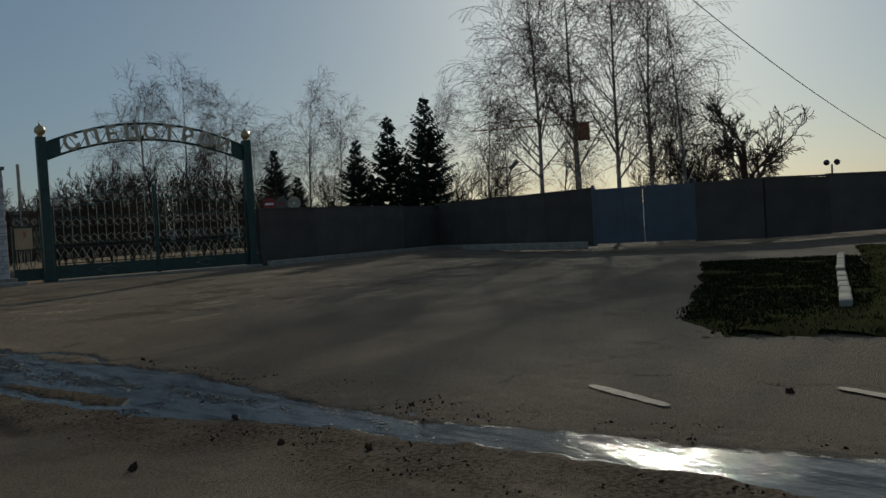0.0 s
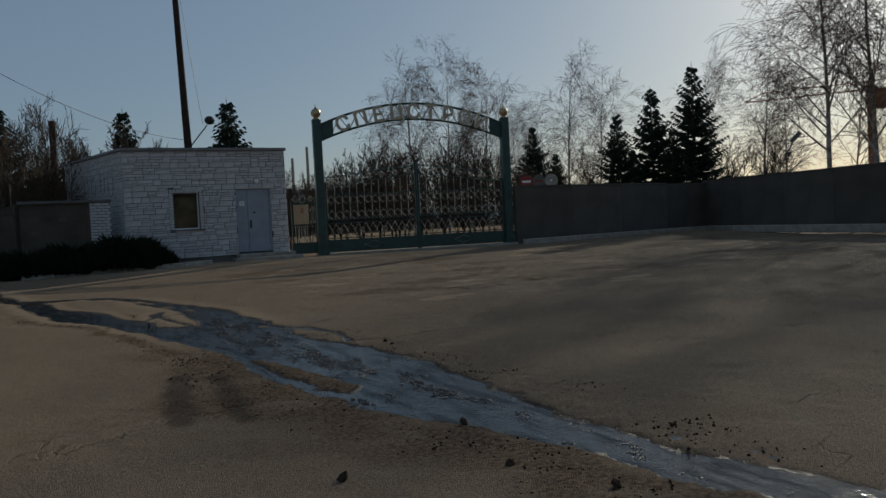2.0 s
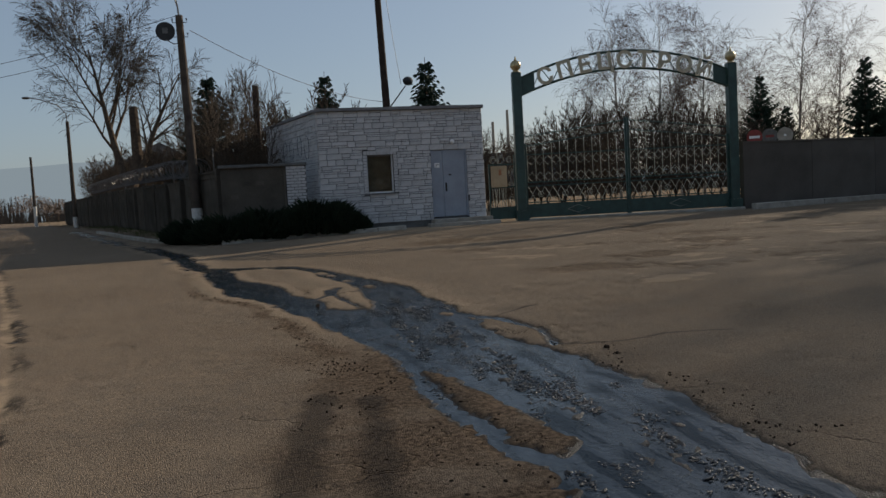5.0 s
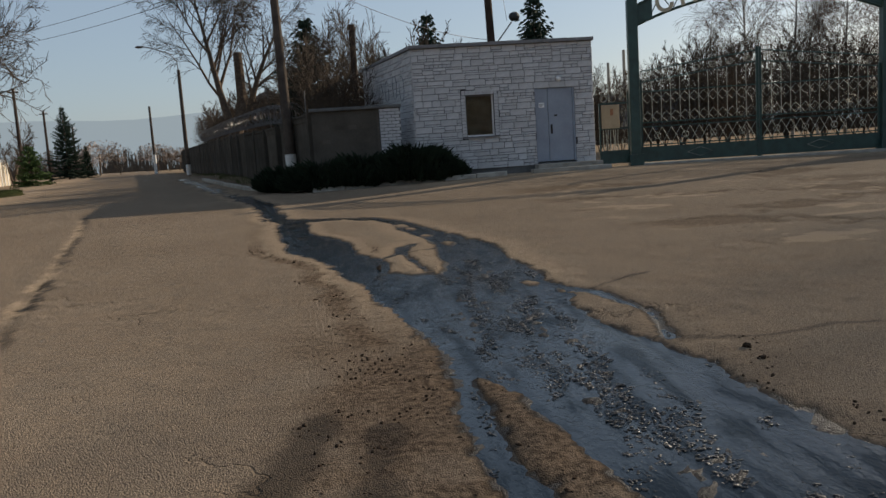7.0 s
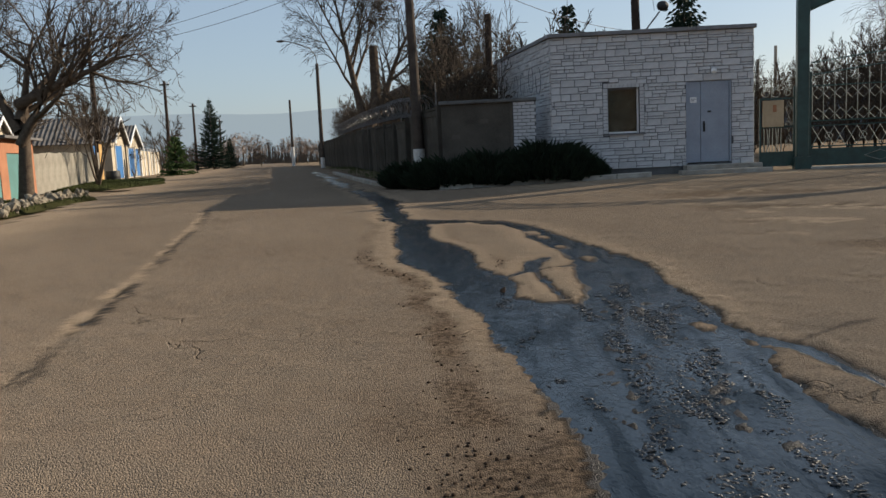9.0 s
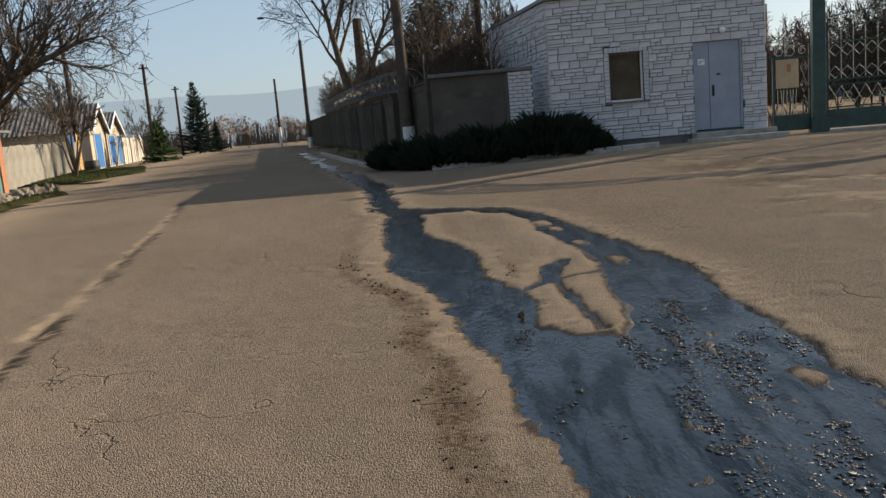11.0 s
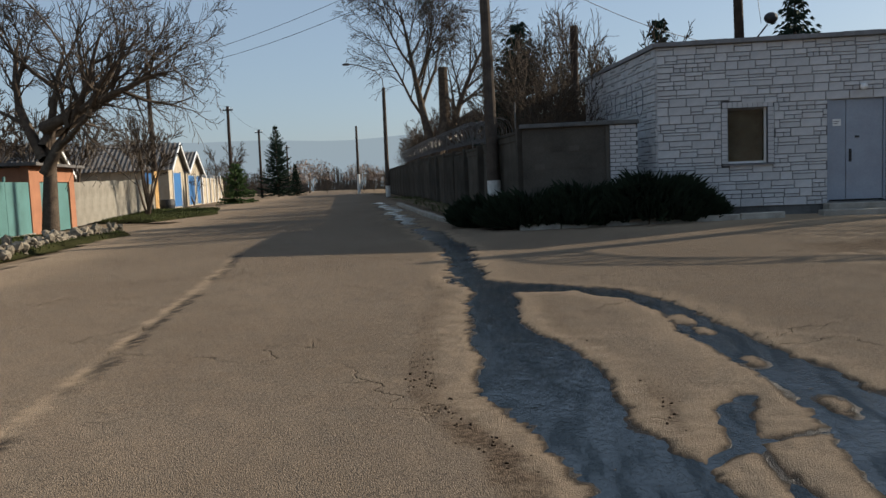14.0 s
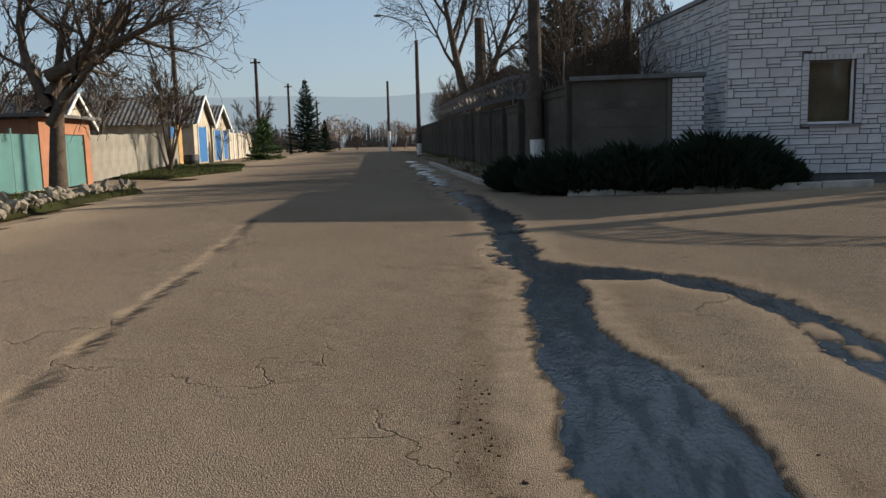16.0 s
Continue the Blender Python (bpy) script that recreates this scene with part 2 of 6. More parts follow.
CREAM = material("cream_render", (0.46, 0.40, 0.31), (0.30, 0.255, 0.195), 0.9, 2, 30, 0.2)
BLUEPAINT = material("bright_blue_paint", (0.03, 0.15, 0.36), (0.022, 0.10, 0.26), 0.5, 2, 30, 0.1)
OCHRE = material("ochre_boards", (0.48, 0.30, 0.12), (0.32, 0.19, 0.08), 0.8, 3, 30, 0.2)
STONE = material("pale_limestone", (0.30, 0.26, 0.20), (0.13, 0.11, 0.085), 0.9, 5, 30, 0.7, spread=0.2, depth=0.03)
RUBBLE = material("dark_clods", (0.07, 0.05, 0.036), (0.03, 0.022, 0.017), 0.9, 8, 40, 0.6)
SLUDGE = material("wet_sludge", (0.022, 0.020, 0.019), (0.010, 0.010, 0.010), 0.5, 8, 40, 0.8, depth=0.02)
LINEPAINT = material("worn_white_line", (0.33, 0.28, 0.22), (0.14, 0.11, 0.085), 0.8, 9, 60, 0.3, mix=0.8)
BUILDING = material("dusky_brick", (0.17, 0.13, 0.11), (0.10, 0.08, 0.07), 0.9, 1, 20, 0.2)
CRANE = material("rusty_orange_steel", (0.40, 0.17, 0.08), (0.22, 0.10, 0.05), 0.7, 3, 30, 0.1)
# far hills emit an even blue-grey that puts the air's haze into them
HILL = glow("haze_glow_hills", (0.36, 0.45, 0.52), 0.58)
WOODS = material("bare_woods", (0.13, 0.105, 0.085), (0.07, 0.06, 0.05), 0.95, 0.3, 4, 0)
GLASS = bpy.data.materials.new("window_glass")
GLASS.use_nodes = True
gb = GLASS.node_tree.nodes["Principled BSDF"]
gb.inputs["Base Color"].default_value, gb.inputs["Roughness"].default_value = (0.9, 0.95, 0.95, 1), 0.02
gb.inputs["Transmission Weight"].default_value, gb.inputs["IOR"].default_value = 1.0, 1.45


# ---------------------------------------------------------------- mesh helpers
def smooth(a, b, v):
    t = np.clip((v - a) / (b - a), 0, 1)
    return t * t * (3 - 2 * t)


def gz(x, y):
    """Height of the ground."""
    return float(0.12 * smooth(20, 30, y) + 0.22 * smooth(32, 55, y) + 0.14 * smooth(22, 29, y) * smooth(0, 8, x) - 40 * smooth(150, 420, y) - 3.0 * smooth(60, 160, abs(x + 10)))


def box(bm, x0, x1, y0, y1, z0, z1):
    v = [bm.verts.new((x, y, z)) for z in (z0, z1) for x, y in ((x0, y0), (x1, y0), (x1, y1), (x0, y1))]
    for f in ((3, 2, 1, 0), (4, 5, 6, 7), (0, 1, 5, 4), (1, 2, 6, 5), (2, 3, 7, 6), (3, 0, 4, 7)):
        bm.faces.new([v[i] for i in f])
    return bm


def tube(bm, pts, radii, sides=6, cap=True):
    pts = [Vector(p) for p in pts]
    if not hasattr(radii, "__len__"):
        radii = [radii] * len(pts)
    rings = []
    for i, p in enumerate(pts):
        d = (pts[min(i + 1, len(pts) - 1)] - pts[max(i - 1, 0)]).normalized()
        a = d.cross(Vector((0.3, 0.2, 1)) if abs(d.z) < 0.9 else Vector((1, 0.1, 0))).normalized()
        b = d.cross(a)
        rings.append([bm.verts.new(p + (a * math.cos(6.2832 * k / sides) + b * math.sin(6.2832 * k / sides)) * radii[i]) for k in range(sides)])
    for r, s in zip(rings, rings[1:]):
        for k in range(sides):
            bm.faces.new((r[k], r[(k + 1) % sides], s[(k + 1) % sides], s[k]))
    if cap:
        bm.faces.new(rings[0][::-1])
        bm.faces.new(rings[-1])
    return bm


def ball(bm, c, r, u=14, v=10):
    bmesh.ops.create_uvsphere(bm, u_segments=u, v_segments=v, radius=r, matrix=Matrix.Translation(c))
    return bm


def prism(bm, outline, y0, y1):
    """An outline of (x, z) points pulled from y0 to y1."""
    a = [bm.verts.new((x, y0, z)) for x, z in outline]
    b = [bm.verts.new((x, y1, z)) for x, z in outline]
    bm.faces.new(a)
    bm.faces.new(b[::-1])
    for i in range(len(a)):
        j = (i + 1) % len(a)
        bm.faces.new((a[j], a[i], b[i], b[j]))
    return bm


def bevel(bm, w, seg=1):
    bmesh.ops.bevel(bm, geom=bm.edges[:], offset=w, segments=seg, affect="EDGES", profile=0.6)
    return bm


def finish(name, bm, mat, flat=True):
    bmesh.ops.recalc_face_normals(bm, faces=bm.faces[:])
    me = bpy.data.meshes.new(name)
    bm.to_mesh(me)
    bm.free()
    me.materials.append(mat)
    if not flat:
        me.shade_smooth()
    return me


def part(name, bm, mat, parent, label="", flat=True, m=None):
    ob = new(name, bm if isinstance(bm, bpy.types.Mesh) else finish(name, bm, mat, flat))
    ob.parent = parent
    if m:
        ob.matrix_basis = m
    if label:
        ob["label"] = label
    return ob


def thing(name, m, label, category, group="", kind=""):
    ob = new(name)
    ob.empty_display_size = 0.2
    ob.matrix_basis = m
    return tagged(ob, label, category, group, kind)


def solid(name, bm, mat, label, category, group="", kind="", flat=True, m=None):
    ob = new(name, finish(name, bm, mat, flat))
    if m:
        ob.matrix_basis = m
    return tagged(ob, label, category, group, kind)


def raw(name, verts, faces, mat, flat=True):
    me = bpy.data.meshes.new(name)
    me.from_pydata(verts, [], faces)
    me.materials.append(mat)
    if not flat:
        me.shade_smooth()
    return me


B = bmesh.new


# ---------------------------------------------------------------- ground, road and water
def seg_dist(X, Y, pts):
    """Distance to a polyline less its half width there; pts are (x, y, half width)."""
    best = np.full(X.shape, 1e9)
    for (ax, ay, aw), (bx, by, bw) in zip(pts, pts[1:]):
        dx, dy = bx - ax, by - ay
        t = np.clip(((X - ax) * dx + (Y - ay) * dy) / (dx * dx + dy * dy), 0, 1)
        best = np.minimum(best, np.hypot(X - ax - t * dx, Y - ay - t * dy) - (aw + t * (bw - aw)))
    return best


def poly_in(X, Y, pts):
    """Signed distance to a polygon, negative inside."""
    inside = np.zeros(X.shape, bool)
    best = np.full(X.shape, 1e9)
    for (ax, ay), (bx, by) in zip(pts, pts[1:] + pts[:1]):
        dx, dy = bx - ax, by - ay
        t = np.clip(((X - ax) * dx + (Y - ay) * dy) / (dx * dx + dy * dy), 0, 1)
        best = np.minimum(best, np.hypot(X - ax - t * dx, Y - ay - t * dy))
        cross = ((ay > Y) != (by > Y)) & (X < (bx - ax) * (Y - ay) / (by - ay + 1e-12) + ax)
        inside ^= cross
    return np.where(inside, -best, best)


RNG = np.random.default_rng(4)


def wobble(X, Y, f, seed):
    """Smooth noise, -1 to 1, from a sum of turned sines."""
    g = np.random.default_rng(seed)
    out = np.zeros_like(X)
    for k in range(9):
        a, p, q = g.uniform(0, 6.28), g.uniform(0, 6.28), f * 2 ** g.uniform(-0.6, 1.6)
        out += np.sin((X * math.cos(a) + Y * math.sin(a)) * q + p + 1.3 * np.sin((X * math.sin(a) - Y * math.cos(a)) * q * 0.7 + p * 2)) / 9 * 1.9
    return out


BANK_L = [(-2.4, 4.9), (-0.2, 4.46), (1.0, 4.27), (1.8, 4.2), (2.6, 4.03), (3.4, 3.98), (4.2, 3.76), (4.7, 3.5), (5.2, 3.38), (6.3, 3.26), (7.1, 3.2), (8.4, 3.24), (9.0, 3.11), (9.7, 3.03),
          (10.5, 2.86), (11.2, 2.8), (11.7, 2.62), (12.5, 2.52), (13.2, 2.35), (13.7, 2.12), (14.3, 1.88), (15.1, 1.8), (16.2, 1.6), (17.0, 1.57), (17.7, 1.45), (18.9, 1.37), (20.2, 0.98)]
BANK_R = [(-2.4, 5.9), (0.0, 5.08), (0.7, 4.86), (1.4, 4.78), (2.1, 4.62), (2.8, 4.5), (3.8, 4.47), (4.8, 4.57), (6.2, 4.67), (7.0, 4.66), (8.1, 4.62), (8.9, 4.42), (9.4, 4.43), (10.2, 4.5), (11.0, 4.5),
          (11.9, 4.45), (13.5, 4.5), (14.4, 4.35), (15.5, 4.05), (16.8, 3.86), (18.0, 3.57), (19.0, 3.15), (19.5, 2.4), (19.9, 1.7), (20.2, 1.45)]
GUTTER = [(1.25, 19.9, 0.24), (0.86, 22.3, 0.24), (0.5, 24.8, 0.28), (-0.3, 27.5, 0.3), (-1.6, 32.0, 0.3), (-4.2, 42.0, 0.34), (-6.9, 52.0, 0.3)]
ISLAND = [(1.9, 18.85), (2.0, 17.2), (2.14, 16.5), (2.45, 15.8), (2.65, 15.2), (2.72, 14.2), (2.8, 13.6), (3.02, 13.1), (3.15, 12.6), (3.1, 11.9), (3.3, 11.65), (3.62, 11.5), (3.72, 12.2), (3.7, 12.9),
          (3.8, 13.6), (3.74, 14.4), (3.62, 15.4), (3.47, 16.2), (3.42, 17.4), (3.15, 18.2), (2.6, 18.9)]
THIN = [(4.45, 10.35, 0.05), (4.7, 9.95, 0.07), (4.77, 9.4, 0.06), (4.82, 9.0, 0.05), (4.66, 8.3, 0.06)]
RILL = [(3.1, 13.05, 0.03), (3.3, 13.3, 0.07), (3.38, 13.9, 0.1), (3.52, 14.2, 0.06)]
RILL2 = [(3.35, 13.3, 0.03), (3.41, 12.56, 0.035), (3.49, 11.7, 0.04)]
RILL3 = [(3.35, 13.35, 0.03), (3.55, 13.42, 0.03), (3.8, 13.55, 0.04)]
CHIPS = [(3.55, 16.9, 0.1), (3.66, 16.3, 0.07), (3.78, 15.2, 0.09), (3.98, 14.0, 0.08), (4.3, 10.6, 0.06)]
BAR = [(3.37, 7.8), (3.37, 6.9), (3.43, 6.3), (3.42, 5.9), (3.58, 5.6), (3.72, 5.75), (3.70, 6.2), (3.60, 7.0), (3.52, 7.6)]
CRACK = [(0.6, 5.6, 0.03), (0.35, 8.2, 0.01), (-0.28, 11.0, 0.03), (-1.1, 14.2, 0.03), (-1.8, 16.8, 0.01), (-3.1, 21.7, 0.03), (-3.95, 24.5, 0.03)]


def ground_fields(X, Y):
    wob = 0.04 * wobble(X, Y, 3.0, 1) + 0.035 * wobble(X, Y, 9.0, 2) + 0.03 * wobble(X, Y, 24.0, 4)
    lx, rx = np.interp(Y, [p[0] for p in BANK_L], [p[1] for p in BANK_L]), np.interp(Y, [p[0] for p in BANK_R], [p[1] for p in BANK_R])
    d = np.maximum(np.maximum(lx - X, X - rx) * 0.93, np.abs(Y - 8.9) - 11.3) + wob
    d = np.minimum(d, seg_dist(X, Y, GUTTER) + wob * 2.2 + smooth(27, 31, Y) * (0.12 + 0.35 * wobble(X, Y, 2.0, 61)))
    for isle in (ISLAND, BAR):
        d = np.maximum(d, -(poly_in(X, Y, isle) + wob * 0.7))
    for cx, cy, r in CHIPS:
        d = np.maximum(d, r - np.hypot((X - cx) * 1.0, (Y - cy) * 0.45) + wob * 0.6)
    for r in (RILL, RILL2, RILL3, THIN):
        d = np.minimum(d, seg_dist(X, Y, r) + wob * 0.25)
    base = 0.12 * smooth(20, 30, Y) + 0.22 * smooth(32, 55, Y) + 0.14 * smooth(22, 29, Y) * smooth(0, 8, X) - 40 * smooth(150, 420, Y) - 3.0 * smooth(60, 160, np.abs(X + 10))
    chan = -0.045 * (1 - smooth(-0.16, 0.07, d))
    # sludge ridges that break the surface
    bar_x = np.interp(Y, [5.0, 7.0, 8.5, 11.0, 13.0], [4.15, 4.0, 3.8, 3.95, 4.1])
    silted = (1 - smooth(0.15, 0.55, np.abs(X - bar_x) + 0.1 * wobble(X, Y, 2.0, 8))) * (1 - smooth(11.8, 13.2, Y))
    rough = 0.5 * wobble(X * 1.4, Y * 0.6, 9.0, 5) + 1.1 * wobble(X * 1.2, Y * 0.8, 32.0, 15) + 0.75 * silted - 0.4
    ridge = smooth(0.3, 1.05, rough) * (1 - smooth(-0.2, -0.04, d)) * (1 - 0.7 * smooth(14, 18, Y)) * smooth(3.0, 6.0, Y)
    near = (1 - smooth(18, 24, Y))
    lumps = 0.006 * wobble(X, Y, 3.1, 3) + 0.004 * wobble(X, Y, 11, 6)
    cr = seg_dist(X, Y, CRACK) + 0.06 * wobble(X, Y, 5, 12) + 0.03 * wobble(X, Y, 17, 13)
    bank = (1 - smooth(0, 0.5, d)) * smooth(-0.1, 0.1, d)
    left = smooth(0.1, -0.3, X - 0.5 * (lx + rx))
    mudn = smooth(-0.5, 0.5, wobble(X, Y, 7, 22) + 0.3)
    broad_mud = (1 - smooth(0.25, 1.0, d + 0.35 * wobble(X, Y, 1.7, 21) - 0.2 * left)) * (0.3 + 0.7 * left) * (0.5 + 0.5 * mudn)
    band = (1 - smooth(0.05, 0.16, np.abs(d - 0.33 + 0.12 * wobble(X, Y, 1.4, 23)))) * left * (0.55 + 0.45 * mudn)
    mud = broad_mud * (1 - smooth(8.0, 10.0, Y)) + band * smooth(8.0, 10.0, Y) * (1 - 0.6 * smooth(13.0, 16.0, Y))
    mud = np.maximum(mud, 0.2 * (1 - smooth(0.0, 0.08, d)))
    mud *= 1 - 0.6 * smooth(16, 22, Y)
    tyre = np.minimum(seg_dist(X, Y, [(2.2, 5.4, 0.10), (2.38, 6.5, 0.11), (2.55, 7.35, 0.1)]), seg_dist(X, Y, [(2.62, 5.2, 0.08), (2.76, 6.5, 0.09), (2.86, 7.15, 0.08)])) + 0.05 * wobble(X, Y, 6, 30)
    wet = (1 - smooth(0.0, 0.022, d)) + 0.62 * (1 - smooth(-0.06, 0.06, tyre))
    wet = np.clip(wet + 0.8 * (1 - smooth(-0.05, 0.0, cr)) * smooth(0.2, 0.5, wobble(X, Y, 3.2, 33)), 0, 1)
    split = np.abs(seg_dist(X - 0.09, Y, CRACK) + 0.05 * wobble(X, Y, 5, 12) + 0.03 * wobble(X, Y, 17, 13))
    wet = np.clip(wet + 0.9 * (1 - smooth(0.015, 0.05, split)) * smooth(-0.25, 0.25, wobble(X, Y, 1.6, 35)), 0, 1)
    dust = 0.95 * (1 - smooth(0.01, 0.08, cr)) * smooth(-0.8, 0.2, wobble(X, Y, 2.0, 34))
    dust = np.maximum(dust, 0.9 * smooth(24.5, 27.5, Y - 0.08 * X + 0.6 * wobble(X, Y, 0.7, 44)) * smooth(2, 6, X))
    dust = np.maximum(dust, 0.85 * smooth(-0.5, 1.2, -X - 4.6 - 0.255 * (Y - 16) + 0.5 * wobble(X, Y, 0.8, 45)))
    # two pale streaks left of the stream, added to the same mask
    pale_streaks = np.minimum(seg_dist(X, Y, [(3.53, 2.3, 0.05), (3.44, 1.6, 0.06)]), seg_dist(X, Y, [(3.68, 1.55, 0.03), (3.66, 1.0, 0.04)])) + 0.04 * wobble(X, Y, 14, 63)
    dust = np.maximum(dust, 1 - smooth(-0.02, 0.05, pale_streaks))
    dust = np.maximum(dust, 0.6 * bank * smooth(9, 12, Y))
    fine_cr = np.minimum(seg_dist(X, Y, [(4.7, 8.2, 0.01), (5.2, 8.1, 0.012), (5.7, 8.25, 0.008), (6.3, 8.1, 0.004)]), seg_dist(X, Y, [(4.72, 10.1, 0.01), (5.05, 10.4, 0.012), (5.6, 10.7, 0.006)]))
    fine_cr = np.minimum(fine_cr, seg_dist(X, Y, [(5.2, 2.25, 0.01), (5.5, 2.9, 0.012), (6.2, 3.3, 0.006)])) + 0.03 * wobble(X, Y, 7, 55)
    wet = np.clip(wet + 0.6 * (1 - smooth(0.0, 0.035, fine_cr)), 0, 1)
    pot = smooth(0.42, 0.56, wobble(X * 0.5, Y * 1.1, 1.5, 50) + 0.45 * wobble(X, Y, 7, 51)) * smooth(6.0, 7.5, X) * smooth(11, 13, Y) * (1 - smooth(24, 27, Y))
    rim = smooth(0.62, 0.72, wobble(X * 0.5, Y * 1.2, 2.2, 52) + 0.5 * wobble(X, Y, 9, 53)) * smooth(6.0, 7.5, X) * smooth(10, 12, Y) * (1 - smooth(25, 28, Y))
    dust = np.maximum(dust, 0.8 * rim)
    mud = np.maximum(mud, 0.75 * pot)
    Z = base + chan + lumps * near + 0.032 * ridge + bank * 0.012 * wobble(X, Y, 14, 9) - 0.02 * (1 - smooth(-0.05, 0.03, cr)) - 0.03 * pot
    return Z, np.clip(wet, 0, 1), np.clip(mud, 0, 1), np.clip(dust, 0, 1), d, base


def axis(stops):
    out = []
    for (a, b, step) in stops:
        out += list(np.arange(a, b - 1e-6, step))
    return np.array(out + [stops[-1][1]])


def sheet(name, xs, ys, mat, keep=None, dz=0.0):
    X, Y = np.meshgrid(xs, ys)
    Z, wet, mud, dust, d, base = ground_fields(X, Y)
    n, m = len(xs), len(ys)
    V = np.stack([X.ravel(), Y.ravel(), (Z + dz).ravel()], 1)
    i = (np.arange(m - 1)[:, None] * n + np.arange(n - 1)[None, :]).ravel()
    if keep is not None:
        cx, cy = (X[:-1, :-1] + X[1:, 1:]).ravel() / 2, (Y[:-1, :-1] + Y[1:, 1:]).ravel() / 2
        i = i[keep(cx, cy)]
    F = np.stack([i, i + 1, i + n + 1, i + n], 1)
    me = bpy.data.meshes.new(name)
    me.from_pydata(V.tolist(), [], F.tolist())
    for key, val in (("wet", wet), ("mud", mud), ("dust", dust)):
        me.attributes.new(key, "FLOAT", "POINT").data.foreach_set("value", val.ravel().astype(np.float32))
    me.materials.append(mat)
    me.shade_smooth()
    return new(name, me)


def road_left(y):
    return np.interp(y, [-20, 10, 21, 27, 54, 72, 108, 160], [-5, -5.2, -6.6, -8.2, -16.6, -20.6, -29.5, -42])


def road_right(y):
    return np.interp(y, [-20, 30.0, 31, 39, 57, 92, 160], [60, 60, -0.3, -2.2, -7.4, -16.6, -36])


xs = axis([(-45, -12, 1.5), (-12, -4, 0.4), (-4, 0, 0.06), (0, 6.4, 0.036), (6.4, 13, 0.1), (13, 22, 0.2), (22, 48, 0.8)])
ys = axis([(-20, -2, 0.8), (-2, 2, 0.08), (2, 14, 0.04), (14, 20, 0.06), (20, 28, 0.11), (28, 33, 0.2), (33, 60, 0.6), (60, 160, 2.5)])


def in_road(x, y):
    return (x > road_left(y) - 0.9) & (x < np.where(y < 31.5, 60, road_right(y) + 0.3))


ground = sheet("road", xs, ys, ASPHALT, in_road)
tagged(ground, "sun-bleached brown asphalt road, cracked and stained with mud", "road", kind="structure")
gxs = axis([(-3000, -200, 400), (-200, -50, 15), (-50, 60, 2.5), (60, 200, 14), (200, 3000, 400)])
gys = axis([(-600, -30, 60), (-30, 120, 2.5), (120, 460, 12), (460, 4000, 300)])
earth = sheet("ground", gxs, gys, EARTH, None, -0.06)
tagged(earth, "bare brown earth with old dry grass around the road", "ground", kind="structure")

# the water lies just under the road's surface and shows wherever the bed is deeper
def water_sheet():
    xs_, ys_ = axis([(-8, 0, 0.2), (0, 6.2, 0.07)]), axis([(-2.4, 20, 0.07), (20, 52, 0.2)])
    X, Y = np.meshgrid(xs_, ys_)
    _, _, _, _, d, base = ground_fields(X, Y)
    flow = 0.006 * wobble(X * 1.2, Y * 0.5, 8, 60) * (1 - smooth(-0.05, 0.05, d))
    Z = base - 0.016 + flow
    n, m = len(xs_), len(ys_)
    i = (np.arange(m - 1)[:, None] * n + np.arange(n - 1)[None, :])
    i = i[(d[:-1, :-1] < 0.14)]
    me = raw("water", np.stack([X.ravel(), Y.ravel(), Z.ravel()], 1).tolist(), np.stack([i, i + 1, i + n + 1, i + n], 1).tolist(), WATER, False)
    return tagged(new("water", me), "shallow dark stream of water running over the asphalt", "water", kind="structure")


water_sheet()


# ---------------------------------------------------------------- guardhouse
GY, GX0, GX1, GTOP = 29.05, 4.93, 10.72, 4.30      # front wall's plane, its ends, roof's underside
GBASE, PLINTH_TOP = 0.05, 0.47
guard = thing("guardhouse", pose(0, 0, 0), "small flat-roofed gatehouse of white split-face blocks", "gatehouse")
WX0, WX1, WZ0, WZ1 = 6.55, 7.46, 1.50, 2.80
DX0, DX1, DZ0, DZ1 = 8.79, 10.08, 0.54, 2.94
SIDE_A, SIDE_B = Vector((4.93, 29.05)), Vector((3.56, 35.2))


def wall_strip(bm, x0, x1, z0, z1):
    box(bm, x0, x1, GY, GY + 0.35, z0, z1)


bm = B()
wall_strip(bm, GX0 + 0.02, WX0, PLINTH_TOP, GTOP)
wall_strip(bm, WX0, WX1, PLINTH_TOP, WZ0)
wall_strip(bm, WX0, WX1, WZ1, GTOP)
wall_strip(bm, WX1, DX0, PLINTH_TOP, GTOP)
wall_strip(bm, DX0, DX1, DZ1, GTOP)
wall_strip(bm, DX1, GX1 - 0.02, PLINTH_TOP, GTOP)
front = part("front_wall", bm, MORTAR, guard)
bm = B()
prism_pts = [(SIDE_A.x + 0.02, SIDE_A.y + 0.02), (SIDE_B.x + 0.02, SIDE_B.y), (SIDE_B.x + 0.36, SIDE_B.y), (SIDE_A.x + 0.36, SIDE_A.y + 0.02)]


def slab(bm, pts, z0, z1):
    a = [bm.verts.new((x, y, z0)) for x, y in pts]
    b = [bm.verts.new((x, y, z1)) for x, y in pts]
    bm.faces.new(a)
    bm.faces.new(b)
    for i in range(len(a)):
        j = (i + 1) % len(a)
        bm.faces.new((a[i], a[j], b[j], b[i]))
    return bm


